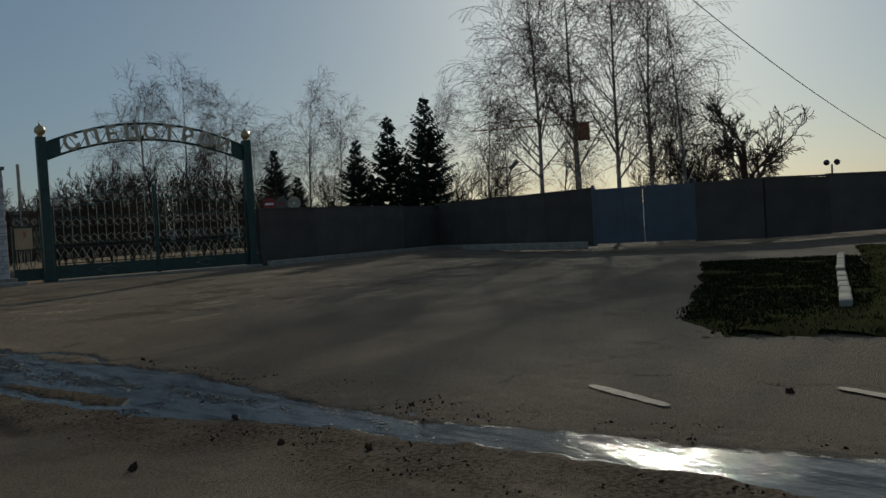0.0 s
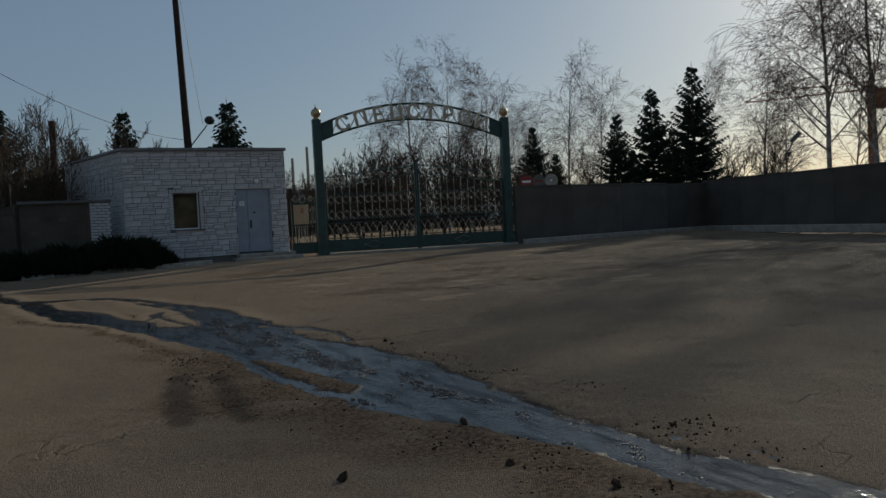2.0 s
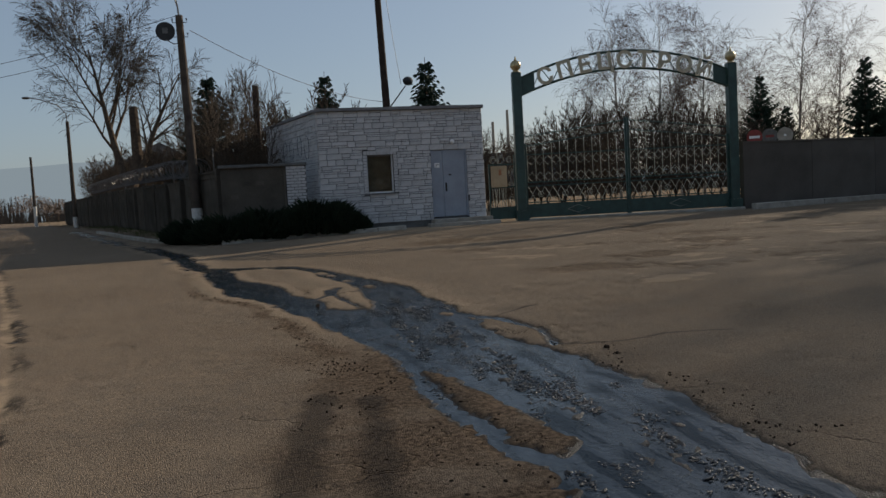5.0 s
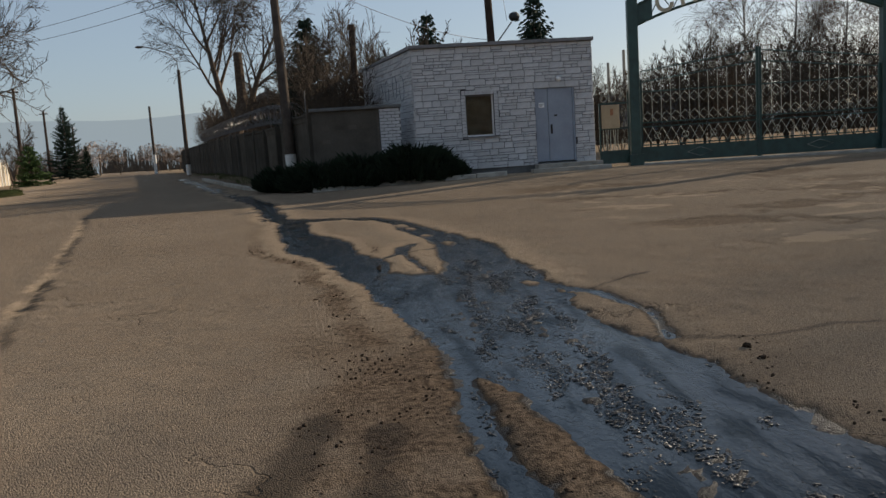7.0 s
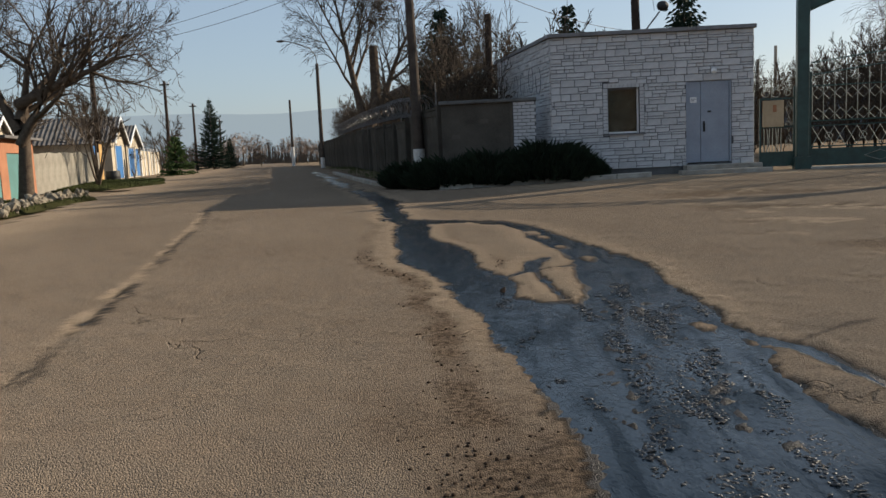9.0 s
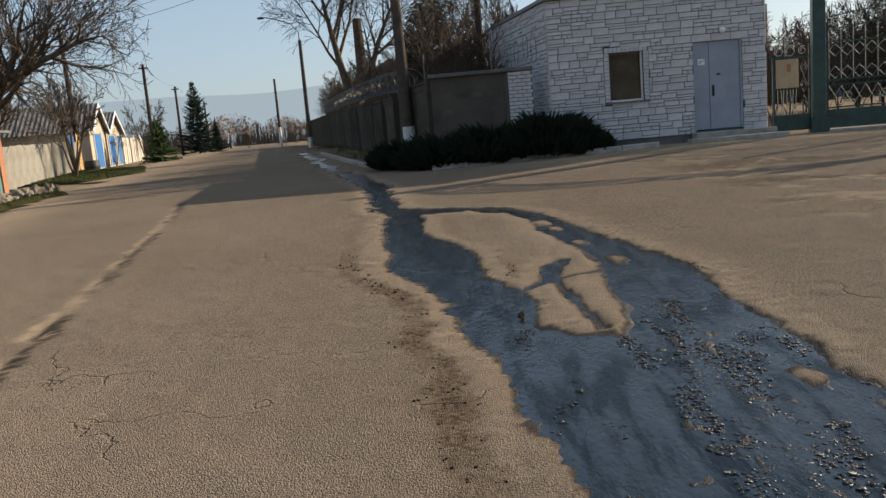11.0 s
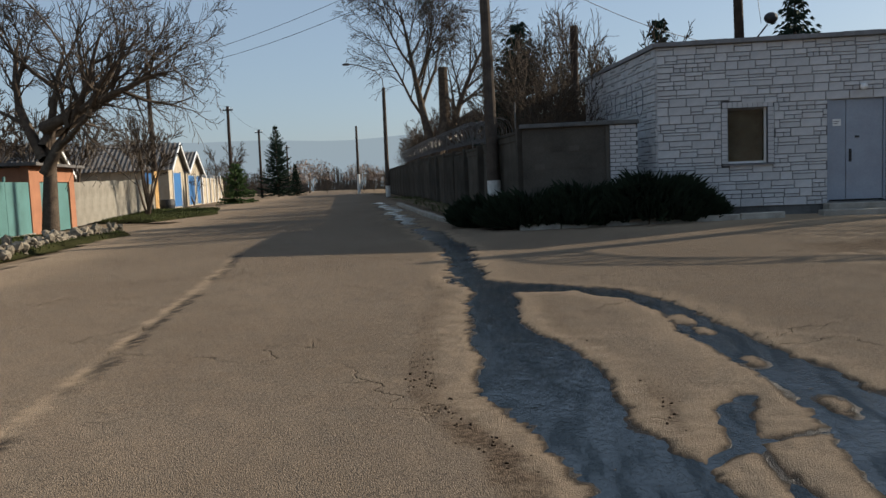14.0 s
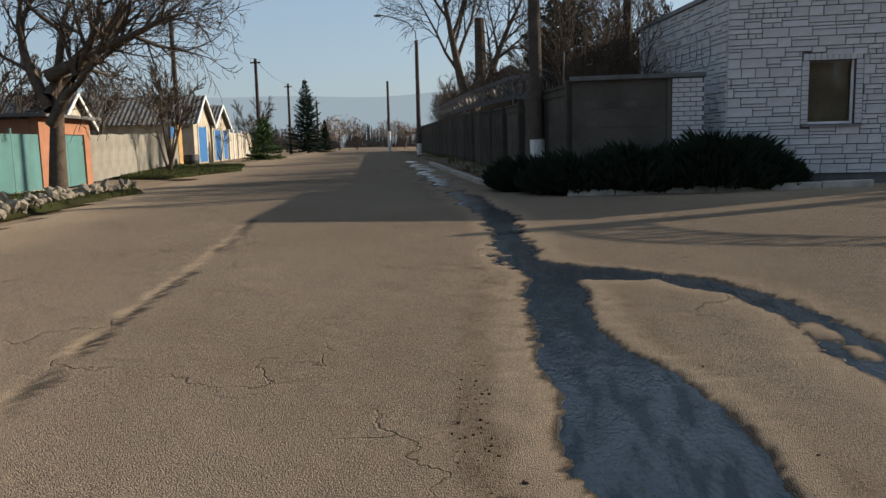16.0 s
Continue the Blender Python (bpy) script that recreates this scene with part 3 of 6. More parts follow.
side = part("side_wall", slab(B(), prism_pts, GBASE, GTOP), MORTAR, guard)
part("back_wall", box(B(), 3.56, GX1, 35.2, 35.5, GBASE, GTOP), MORTAR, guard)
east = part("east_wall", box(B(), GX1 - 0.37, GX1 - 0.02, GY + 0.36, 35.2, GBASE, GTOP), BLOCK, guard)
part("floor_slab", slab(B(), [(5.2, 29.42), (10.3, 29.42), (10.3, 35.1), (4.1, 35.1)], GBASE, 0.42), PLINTH, guard)
part("plinth", box(B(), GX0 + 0.06, DX0 - 0.02, GY + 0.02, GY + 0.33, GBASE, PLINTH_TOP), PLINTH, guard, "dark stained concrete plinth")
part("plinth", box(B(), DX0 - 0.02, GX1 - 0.05, GY + 0.02, GY + 0.33, GBASE, DZ0 - 0.01), PLINTH, guard)
roof_pts = [(GX0 - 0.08, GY - 0.10), (GX1 + 0.04, GY - 0.10), (GX1 + 0.04, 35.6), (3.42, 35.6)]
part("roof", slab(B(), roof_pts, GTOP + 0.002, GTOP + 0.10), ROOFFELT, guard, "thin grey sheet-metal roof edge")
for i in range(7):
    bm = B()
    a = Vector((GX0 - 0.06 + i * 0.84, GY - 0.13, GTOP + 0.06))
    box(bm, a.x, a.x + 0.835, a.y, a.y + 0.028, GTOP + 0.01, GTOP + 0.106 + 0.006 * (i % 2))
    part("roof_flashing", bm, ROOFFELT, guard)

# irregular ashlar pattern: courses broken into tall, half and third blocks
block_meshes = {}


def block_mesh(w, h, bw=0.035):
    key = (round(w, 2), round(h, 3))
    if key not in block_meshes:
        bm = B()
        w2, h2, e = key[0] / 2 - 0.006, key[1] / 2 - 0.006, 0.009
        back = [bm.verts.new((x, 0.02, z)) for x, z in ((-w2, -h2), (w2, -h2), (w2, h2), (-w2, h2))]
        fr = [bm.verts.new((x, -0.028, z)) for x, z in ((-w2 + e, -h2 + e), (w2 - e, -h2 + e), (w2 - e, h2 - e), (-w2 + e, h2 - e))]
        mid = [bm.verts.new((x, -0.014, z)) for x, z in ((-w2, -h2), (w2, -h2), (w2, h2), (-w2, h2))]
        bm.faces.new(fr)
        for i in range(4):
            j = (i + 1) % 4
            bm.faces.new((mid[i], mid[j], fr[j], fr[i]))
            bm.faces.new((back[i], back[j], mid[j], mid[i]))
        block_meshes[key] = finish("block", bm, BLOCK)
    return block_meshes[key]


def ashlar(width, height, holes, seed, course=0.205):
    """Rectangles (x, z, w, h) of an irregular block pattern, clear of the holes."""
    g = random.Random(seed)
    out = []
    rows = int(round(height / course))
    ch = height / rows
    for r in range(rows):
        x = -g.choice((0.0, 0.12, 0.2))
        while x < width - 0.03:
            w = g.choice((0.28, 0.34, 0.40, 0.46, 0.52))
            style = g.choice((0, 0, 1, 2, 3))
            z = r * ch
            if style == 0:
                bits = [(x, z, w, ch)]
            elif style == 1:
                bits = [(x, z, w, ch * 0.34), (x, z + ch * 0.34, w, ch * 0.66)]
            elif style == 2:
                bits = [(x, z, w * 0.55, ch * 0.5), (x + w * 0.55, z, w * 0.45, ch * 0.5), (x, z + ch * 0.5, w, ch * 0.5)]
            else:
                bits = [(x, z, w, ch * 0.68), (x, z + ch * 0.68, w, ch * 0.32)]
            for bx, bz, bw_, bh in bits:
                x0, x1 = max(bx, 0), min(bx + bw_, width)
                for hx0, hx1, hz0, hz1 in holes:
                    if bz + bh * 0.5 > hz0 and bz + bh * 0.5 < hz1:
                        if x0 < hx1 and x1 > hx0:
                            if x0 < hx0:
                                x1 = min(x1, hx0)
                            elif x1 > hx1:
                                x0 = max(x0, hx1)
                            else:
                                x1 = x0
                if x1 - x0 > 0.05:
                    out.append(((x0 + x1) / 2, bz + bh / 2, x1 - x0, bh))
            x += w
    return out


holes = [(WX0 - 0.142 - GX0, WX1 + 0.142 - GX0, WZ0 - 0.07 - PLINTH_TOP, WZ1 + 0.15 - PLINTH_TOP), (DX0 - GX0, DX1 - GX0, 0, DZ1 - PLINTH_TOP)]
rects = ashlar(GX1 - GX0, GTOP - PLINTH_TOP, holes, 3)
rects.sort(key=lambda r: -r[2] * r[3])


def place_blocks(rects, parent, m, limit):
    for i, (x, z, w, h) in enumerate(rects):
        if i < limit:
            part("block", block_mesh(w, h), BLOCK, parent, m=m @ pose(x, 0, z))
    rest = rects[limit:]
    if rest:
        V, F = [], []
        for x, z, w, h in rest:
            me = block_mesh(w, h)
            o = len(V)
            V += [tuple(m @ pose(x, 0, z) @ v.co) for v in me.vertices]
            F += [tuple(o + k for k in p.vertices) for p in me.polygons]
        ob = part("block_facing", raw("block_facing", V, F, BLOCK), BLOCK, parent)
        ob["kind"] = "stuff"


# surround of the window and its parts
window = part("window", box(B(), WX0, WX1, GY + 0.16, GY + 0.17, WZ0 - 0.002, WZ0 + 0.02), PVC, guard, "square window with a white plastic frame")
# left and top bars grey: the reveal's shade is put into their colour
for a, mat in (((WX0, WX0 + 0.04, WZ0, WZ1), ROOFFELT), ((WX1 - 0.05, WX1, WZ0, WZ1), PVC), ((WX0 + 0.04, WX1 - 0.05, WZ0, WZ0 + 0.05), PVC), ((WX0 + 0.04, WX1 - 0.05, WZ1 - 0.04, WZ1), ROOFFELT)):
    part("window_frame", box(B(), a[0], a[1], GY + 0.12, GY + 0.19, a[2], a[3]), mat, window)
pane = part("pane", box(B(), WX0 + 0.04, WX1 - 0.04, GY + 0.15, GY + 0.156, WZ0 + 0.045, WZ1 - 0.04), GLASS, window)
part("window_sill", prism(B(), [(WX0 - 0.12, WZ0 - 0.05), (WX1 + 0.14, WZ0 - 0.05), (WX1 + 0.14, WZ0 - 0.02), (WX0 - 0.12, WZ0 - 0.02)], GY - 0.10, GY + 0.12), ROOFFELT, window, "grey metal window sill")
n = 10
w = (WX1 - WX0 + 0.24) / n
soldier = finish("surround_brick", box(B(), 0.006, w - 0.006, -0.022, 0.0, 0.008, 0.14), BLOCK)
stretcher = finish("surround_brick", box(B(), 0.006, 0.136, -0.022, 0.0, 0.006, 0.094), BLOCK)
for i in range(n):
    part("surround_brick", soldier, BLOCK, window, m=pose(WX0 - 0.12 + i * w, GY, WZ1))
for s_ in (WX0 - 0.14, WX1):
    for i in range(13):
        part("surround_brick", stretcher, BLOCK, window, m=pose(s_, GY, WZ0 + i * 0.1))
# folded sheet behind the glass; its brown stands in for the pane's reflection
bm = B()
rows_ = [[bm.verts.new((x, GY + 0.25 + 0.02 * math.sin(z * 11 + x * 1.5), z)) for x in np.linspace(WX0 + 0.01, WX1 - 0.01, 9)] for z in np.linspace(WZ0 + 0.02, WZ1 - 0.01, 25)]
for ra, rb in zip(rows_, rows_[1:]):
    for k in range(8):
        bm.faces.new((ra[k], ra[k + 1], rb[k + 1], rb[k]))
part("reflection_sheet", bm, REFLECTED_BROWN, window, "brown folded sheet standing in for the reflection in the pane", flat=False)
part("inner_shelf", box(B(), WX0 - 0.1, WX1 + 0.1, GY + 0.45, GY + 0.9, WZ0 - 0.25, WZ0 + 0.22), WOODPOLE, window, "brown desk behind the pane")

# double steel door, one narrow and one wide leaf
door = part("door_frame", box(B(), DX0, DX0 + 0.05, GY + 0.01, GY + 0.14, DZ0, DZ1), DOORGREY, guard, "grey steel door of two unequal leaves")
part("jamb", box(B(), DX1 - 0.05, DX1, GY + 0.01, GY + 0.14, DZ0, DZ1), DOORGREY, door)
part("head", box(B(), DX0 + 0.05, DX1 - 0.05, GY + 0.01, GY + 0.14, DZ1 - 0.05, DZ1), DOORGREY, door)
part("narrow_leaf", bevel(box(B(), DX0 + 0.055, DX0 + 0.42, GY + 0.05, GY + 0.10, DZ0 + 0.02, DZ1 - 0.055), 0.006), DOORGREY, door)
part("wide_leaf", bevel(box(B(), DX0 + 0.43, DX1 - 0.055, GY + 0.045, GY + 0.10, DZ0 + 0.02, DZ1 - 0.055), 0.006), DOORGREY, door)
bm = tube(B(), [(DX0 + 0.52, GY + 0.04, 1.50), (DX0 + 0.52, GY - 0.01, 1.52), (DX0 + 0.52, GY - 0.01, 1.66), (DX0 + 0.52, GY + 0.04, 1.68)], 0.012, 6)
part("handle", box(bm, DX0 + 0.49, DX0 + 0.55, GY + 0.035, GY + 0.046, 1.44, 1.74), BLACK, door, "black door handle")
part("peephole", box(B(), DX0 + 0.62, DX0 + 0.72, GY + 0.03, GY + 0.046, 1.99, 2.04), BLACK, door)
part("notice", box(B(), DX0 + 0.13, DX0 + 0.31, GY + 0.038, GY + 0.049, 2.28, 2.44), PVC, door, "white paper notice")
bm = B()
for i in range(2):
    box(bm, DX0 + 0.15, DX0 + 0.25 + 0.03 * i, GY + 0.034, GY + 0.0375, 2.33 + i * 0.045, 2.345 + i * 0.045)
part("notice_lines", bm, BLACK, door)
for x0, x1, y0, z0, z1 in ((DX0 - 0.1, GX1 + 0.1, GY - 0.45, 0.24, 0.50), (DX0 - 0.35, GX1 + 0.25, GY - 0.85, 0.08, 0.37)):
    part("doorstep", bevel(box(B(), x0, x1, y0, GY + (0.0 if z0 > 0.2 else -0.46), z0, z1), 0.015), KERB, guard, "worn concrete doorstep")
bm = tube(B(), [(9.55, GY - 0.01, 3.16), (9.55, GY - 0.09, 3.16)], 0.05, 10)
lamp = part("wall_lamp", bm, STEEL, guard, "small round lamp above the door")
part("lamp_glass", ball(B(), (9.55, GY - 0.13, 3.15), 0.085, 12, 8), PVC, lamp, flat=False)
# graffiti on the side wall, thin dark loops
side_dir = (SIDE_B - SIDE_A).normalized()
side_n = Vector((-side_dir.y, side_dir.x))
for s, z, r in ((1.1, 3.2, 0.42), (1.9, 3.3, 0.4), (2.9, 3.25, 0.36), (3.7, 3.2, 0.4)):
    bm = B()
    pts = []
    for k in range(15):
        a = k / 14 * 5.6 + s
        p = SIDE_A + side_dir * (s + 0.62 * r * math.cos(a)) + side_n * 0.05
        pts.append((p.x, p.y, z + r * math.sin(a)))
    part("graffiti_stroke", tube(bm, pts, 0.007, 4), BLUEGATE, guard, "thin dark graffiti stroke")

# ---------------------------------------------------------------- yard wall beside the guardhouse
bw = thing("yard_wall", pose(0, 0, 0), "grey concrete panel wall with a white brick end", "wall", kind="structure")
part("panel", box(B(), 1.70, 3.72, 29.10, 29.26, 0.05, 2.56), CONCRETE, bw)
for i in range(4):
    for k in range(2):
        bm = box(B(), 2.0 + i * 0.42, 2.24 + i * 0.42, 29.086, 29.10, 1.55 + k * 0.42, 1.68 + k * 0.42)
        part("panel_relief", bm, CONCRETE, bw)
part("post", box(B(), 3.72, 3.80, 29.06, 29.28, 0.05, 2.56), CONCRETE, bw)
part("coping", bevel(box(B(), 1.64, 4.50, 29.00, 29.34, 2.56, 2.66), 0.012), PLINTH, bw, "grey concrete coping")
core = part("brick_pier", box(B(), 3.81, 4.47, 29.07, 29.27, 0.05, 2.555), MORTAR, bw, "white brick pier")
brick_cache = {}
for r in range(25):
    x = 3.81 + (0.0 if r % 2 else -0.12)
    while x < 4.47:
        x0, x1 = max(x, 3.81), min(x + 0.25, 4.48)
        if x1 - x0 > 0.06:
            key = round(x1 - x0, 2)
            if key not in brick_cache:
                brick_cache[key] = finish("brick", box(B(), -key / 2 + 0.008, key / 2 - 0.008, -0.018, 0.02, 0.009, 0.091), BLOCK)
            part("brick", brick_cache[key], BLOCK, core, m=pose((x0 + x1) / 2, 29.07, 0.05 + r * 0.1))
        x += 0.25
# steel post with wire beyond the wall
post = thing("steel_post", pose(3.25, 36.6, 0.2), "rusty dark steel post behind the wall", "post")
part("shaft", tube(B(), [(0, 0, 0), (0.02, 0, 6.1)], 0.13, 10), WOODPOLE, post)

# ---------------------------------------------------------------- long concrete fence along the road
fence = thing("concrete_fence", pose(0, 0, 0), "long weathered fence of ribbed concrete panels and posts", "fence", kind="structure")
FA, FB = Vector((1.75, 29.45)), Vector((-14.6, 92.0))
fdir = (FB - FA).normalized()
fang = math.degrees(math.atan2(fdir.y, fdir.x))
panel_mesh = []
for ribs in (0, 1):
    bm = box(B(), 0.10, 2.88, -0.05, 0.05, 0.0, 2.22)
    if ribs:
        for i in range(9):
            prism(bm, [(0.14 + i * 0.3, 0.06), (0.31 + i * 0.3, 0.06), (0.30 + i * 0.3, 2.16), (0.15 + i * 0.3, 2.16)], 0.05, 0.19)
    else:
        box(bm, 0.10, 2.88, 0.05, 0.08, 0.0, 0.16)
        box(bm, 0.10, 2.88, 0.05, 0.08, 2.06, 2.22)
    panel_mesh.append(finish("panel", bm, CONCRETE))
post_mesh = finish("post", bevel(box(B(), -0.09, 0.09, -0.10, 0.22, -0.1, 2.34), 0.012), CONCRETE)
cap_mesh = finish("coping", box(B(), 0.0, 2.98, -0.09, 0.11, 2.223, 2.30), CONCRETE)
fr = random.Random(8)
for i in range(22):
    p = FA + fdir * (i * 2.98)
    z = gz(p.x, p.y) - 0.02 + (0.14 if i < 2 else 0)
    lean = fr.uniform(-1.0, 1.0)
    m = pose(p.x, p.y, z, lean, 0, fang)
    part("panel", panel_mesh[0 if i in (0, 1, 2, 5) else 1], CONCRETE, fence, m=m)
    part("post", post_mesh, CONCRETE, fence, m=pose(p.x, p.y, z, 0, lean, fang))
    part("coping", cap_mesh, CONCRETE, fence, m=m)
# coils of razor wire on the fence
wire = thing("razor_wire", pose(0, 0, 0), "tangled coil of razor wire along the fence top", "wire")
bm = B()
pts = []
for k in range(1500):
    s = 3.0 + k * 0.024
    a = k * 0.72
    p = FA + fdir * (s + 0.12 * math.sin(k * 0.31))
    r = 0.36 + 0.05 * math.sin(k * 0.11)
    nrm = Vector((-fdir.y, fdir.x))
    q = p + nrm * (r * math.cos(a))
    pts.append((q.x, q.y, gz(p.x, p.y) + 2.62 + 0.22 * smooth(3, 9, s) + r * math.sin(a) * 0.95))
part("coil", tube(bm, pts, 0.010, 3, False), STEEL, wire)
for k in range(5):
    p = FA + fdir * (1.0 + k * 7)
    part("bracket", tube(B(), [(p.x, p.y, gz(p.x, p.y) + 2.2), (p.x, p.y, gz(p.x, p.y) + 3.2)], 0.02, 5), STEEL, wire)

# ---------------------------------------------------------------- main gate
GL, GR = Vector((12.0, 28.85)), Vector((19.65, 27.4))
gdir = (GR - GL).normalized()
gang = math.degrees(math.atan2(gdir.y, gdir.x))
GW = (GR - GL).length
gate = thing("entrance_gate", pose(GL.x, GL.y, 0.26, 0, 0, gang), "dark green wrought-iron double gate under an arched sign", "gate")
for x in (0.0, GW):
    p = part("gate_post", bevel(box(B(), x - 0.16, x + 0.16, -0.16, 0.16, -0.2, 5.22), 0.015), GATEGREEN, gate, "square dark green steel post")
    bm = tube(B(), [(x, 0, 5.221), (x, 0, 5.27), (x, 0, 5.31)], [0.17, 0.10, 0.06], 12)
    ball(bm, (x, 0, 5.46), 0.19, 18, 12)
    tube(bm, [(x, 0, 5.62), (x, 0, 5.70), (x, 0, 5.80)], [0.05, 0.035, 0.008], 8)
    part("finial", bm, BRASS, p, "gilt ball finial", flat=False)
    part("base_plate", box(B(), x - 0.22, x + 0.22, -0.22, 0.22, -0.2, 0.35), GATEGREEN, p)


def arch_z(u, low):
    """Height of the arch's lower or upper bow at u from 0 to 1."""
    k = 4 * u * (1 - u)
    return (4.42 + 0.78 * k) if low else (5.02 + 0.80 * k)


def arch_curve(low):
    return [(0.16 + (GW - 0.32) * i / 40, 0, arch_z(i / 40, low)) for i in range(41)]


arch = part("arch", tube(B(), arch_curve(True), 0.045, 6), GATEGREEN, gate, "arched lattice truss carrying the letters")
part("upper_bow", tube(B(), arch_curve(False), 0.045, 6), GATEGREEN, arch)
for i in range(20):
    u0, u1 = i / 20, (i + 1) / 20
    a, b = (u0, u1) if i % 2 else (u1, u0)
    X = lambda u: 0.16 + (GW - 0.32) * u
    part("brace", tube(B(), [(X(a), 0, arch_z(a, True)), (X(b), 0, arch_z(b, False))], 0.018, 5), GATEGREEN, arch)
for u0, u1 in ((0.0, 0.065), (0.935, 1.0)):
    bm = B()
    prism(bm, [(X(u0), arch_z(u0, True)), (X(u1), arch_z(u1, True)), (X(u1), arch_z(u1, False)), (X(u0), arch_z(u0, False))], -0.02, 0.02)
    part("end_plate", bm, GATEGREEN, arch)
word = "СПЕЦСТРОЙ"
dg = bpy.context.evaluated_depsgraph_get()
for i, ch in enumerate(word):
    u = 0.125 + 0.75 * i / (len(word) - 1)
    cu = bpy.data.curves.new("letter", "FONT")
    cu.body, cu.size, cu.extrude, cu.align_x, cu.offset = ch, 0.86, 0.02, "CENTER", 0.022
    tmp = bpy.data.objects.new("letter_shape", cu)
    me = bpy.data.meshes.new_from_object(tmp.evaluated_get(dg))
    bpy.data.objects.remove(tmp)
    me.materials.clear()
    me.materials.append(LETTER)
    slope = math.degrees(math.atan(4 * 0.78 * (1 - 2 * u) / GW))
    part("letter", me, LETTER, arch, "pale metal letter", m=pose(X(u), -0.07, arch_z(u, True) + 0.02, 90, -slope * 1.0, 0) @ Matrix.Diagonal((0.95, 0.92, 1, 1)))

LW = (GW - 0.32) / 2


def ring(bm, c, r, w=0.011, n=12, turn=6.2832, start=0.0, grow=0.0):
    pts = [(c[0] + (r - grow * k / n) * math.cos(start + turn * k / n), c[1], c[2] + (r - grow * k / n) * math.sin(start + turn * k / n)) for k in range(n + 1)]
    tube(bm, pts, w, 4)


def leaf(x0, mirror):
    """One gate leaf: sheet-metal foot, lattice with diamonds and rings, bars and a sloping scroll band."""
    s = part("gate_leaf", box(B(), x0 + 0.02, x0 + LW - 0.02, -0.03, 0.03, 0.08, 0.56), GATEGREEN, gate, "gate leaf with sheet foot and patterned bars")
    top = lambda x: 2.62 + 0.42 * ((x - x0) / LW if not mirror else 1 - (x - x0) / LW)
    for xx in (x0 + 0.04, x0 + LW - 0.05):
        part("stile", box(B(), xx - 0.035, xx + 0.035, -0.035, 0.035, 0.06, top(xx) + 0.45 * (1 if (xx > x0 + 1) != mirror else 0.2)), GATEGREEN, s)
    for z in (0.60, 1.18, 1.32, 2.30):
        part("rail", box(B(), x0 + 0.08, x0 + LW - 0.09, -0.02, 0.02, z, z + 0.035), GATEGREEN, s)
    for dz in (0.0, 0.34):
        part("top_rail", tube(B(), [(x0 + 0.05, 0, top(x0) + dz), (x0 + LW - 0.05, 0, top(x0 + LW) + dz)], 0.02, 5), GATEGREEN, s)
    n = 12
    st = (LW - 0.2) / n
    for i in range(n):
        x = x0 + 0.1 + (i + 0.5) * st
        part("bar", tube(B(), [(x - st / 2, 0, 1.36), (x - st / 2, 0, top(x))], 0.011, 4), GATEPALE, s)
        for z in (1.52, 2.10):
            bm = tube(B(), [(x - st * 0.5, -0.015, z), (x, -0.015, z + 0.16), (x + st * 0.5, -0.015, z), (x, -0.015, z - 0.16), (x - st * 0.5, -0.015, z)], 0.011, 4)
            part("diamond", bm, GATEPALE, s, "pale diamond ornament")
        bm = B()
        tube(bm, [(x - st * 0.5, 0.0, 0.64), (x + st * 0.5, 0, 1.17)], 0.010, 4)
        tube(bm, [(x + st * 0.5, 0.01, 0.64), (x - st * 0.5, 0.01, 1.17)], 0.010, 4)
        if i % 3 == 1:
            ring(bm, (x, -0.015, 0.9), 0.10)
        part("lattice", bm, GATEPALE, s)
    for i in range(7):
        x = x0 + 0.25 + i * (LW - 0.4) / 6.4
        bm = B()
        ring(bm, (x, 0, top(x) + 0.17), 0.13, 0.011, 18, 11.0, 0.5 * i, 0.10)
        part("scroll", bm, GATEPALE, s, "wrought scroll")
    bm = B()
    c = x0 + LW / 2
    tube(bm, [(c - 0.4, -0.04, 0.32), (c, -0.04, 0.46), (c + 0.4, -0.04, 0.32), (c, -0.04, 0.18), (c - 0.4, -0.04, 0.32)], 0.012, 4)
    part("foot_ornament", bm, GATEPALE, s)


leaf(0.16, False)
leaf(0.16 + LW, True)
part("drop_bolt", box(B(), GW / 2 - 0.06, GW / 2 + 0.06, -0.05, 0.05, 0.02, 0.7), GATEGREEN, gate)
solid("gate_threshold", bevel(box(B(), 0.2, GW + 0.3, -0.25, 0.25, -0.2, 0.09), 0.02), KERB, "pale concrete sill under the entrance gate", "sill", kind="structure", m=pose(GL.x, GL.y, 0.22, 0, 0, gang))

# wicket between guardhouse and gate
wicket = thing("wicket_gate", pose(10.85, 29.0, 0.30, 0, 0, -4), "narrow green wrought-iron wicket with a tan notice board", "gate")
part("wicket_frame", box(B(), 0.0, 0.05, -0.025, 0.025, 0, 2.0), GATEGREEN, wicket)
part("wicket_frame", box(B(), 0.93, 0.98, -0.025, 0.025, 0, 2.3), GATEGREEN, wicket)
for z in (0.05, 0.42, 1.15, 1.95):
    part("rail", box(B(), 0.05, 0.93, -0.02, 0.02, z, z + 0.05), GATEGREEN, wicket)
part("sheet_foot", box(B(), 0.05, 0.93, -0.01, 0.01, 0.1, 0.42), GATEGREEN, wicket)
nb = part("notice_board", bevel(box(B(), 0.08, 0.66, -0.05, -0.03, 1.18, 1.93), 0.005), BOARD, wicket, "tan notice board with a small emblem")
part("emblem", box(B(), 0.36, 0.46, -0.056, -0.0505, 1.60, 1.80), CRANE, nb)
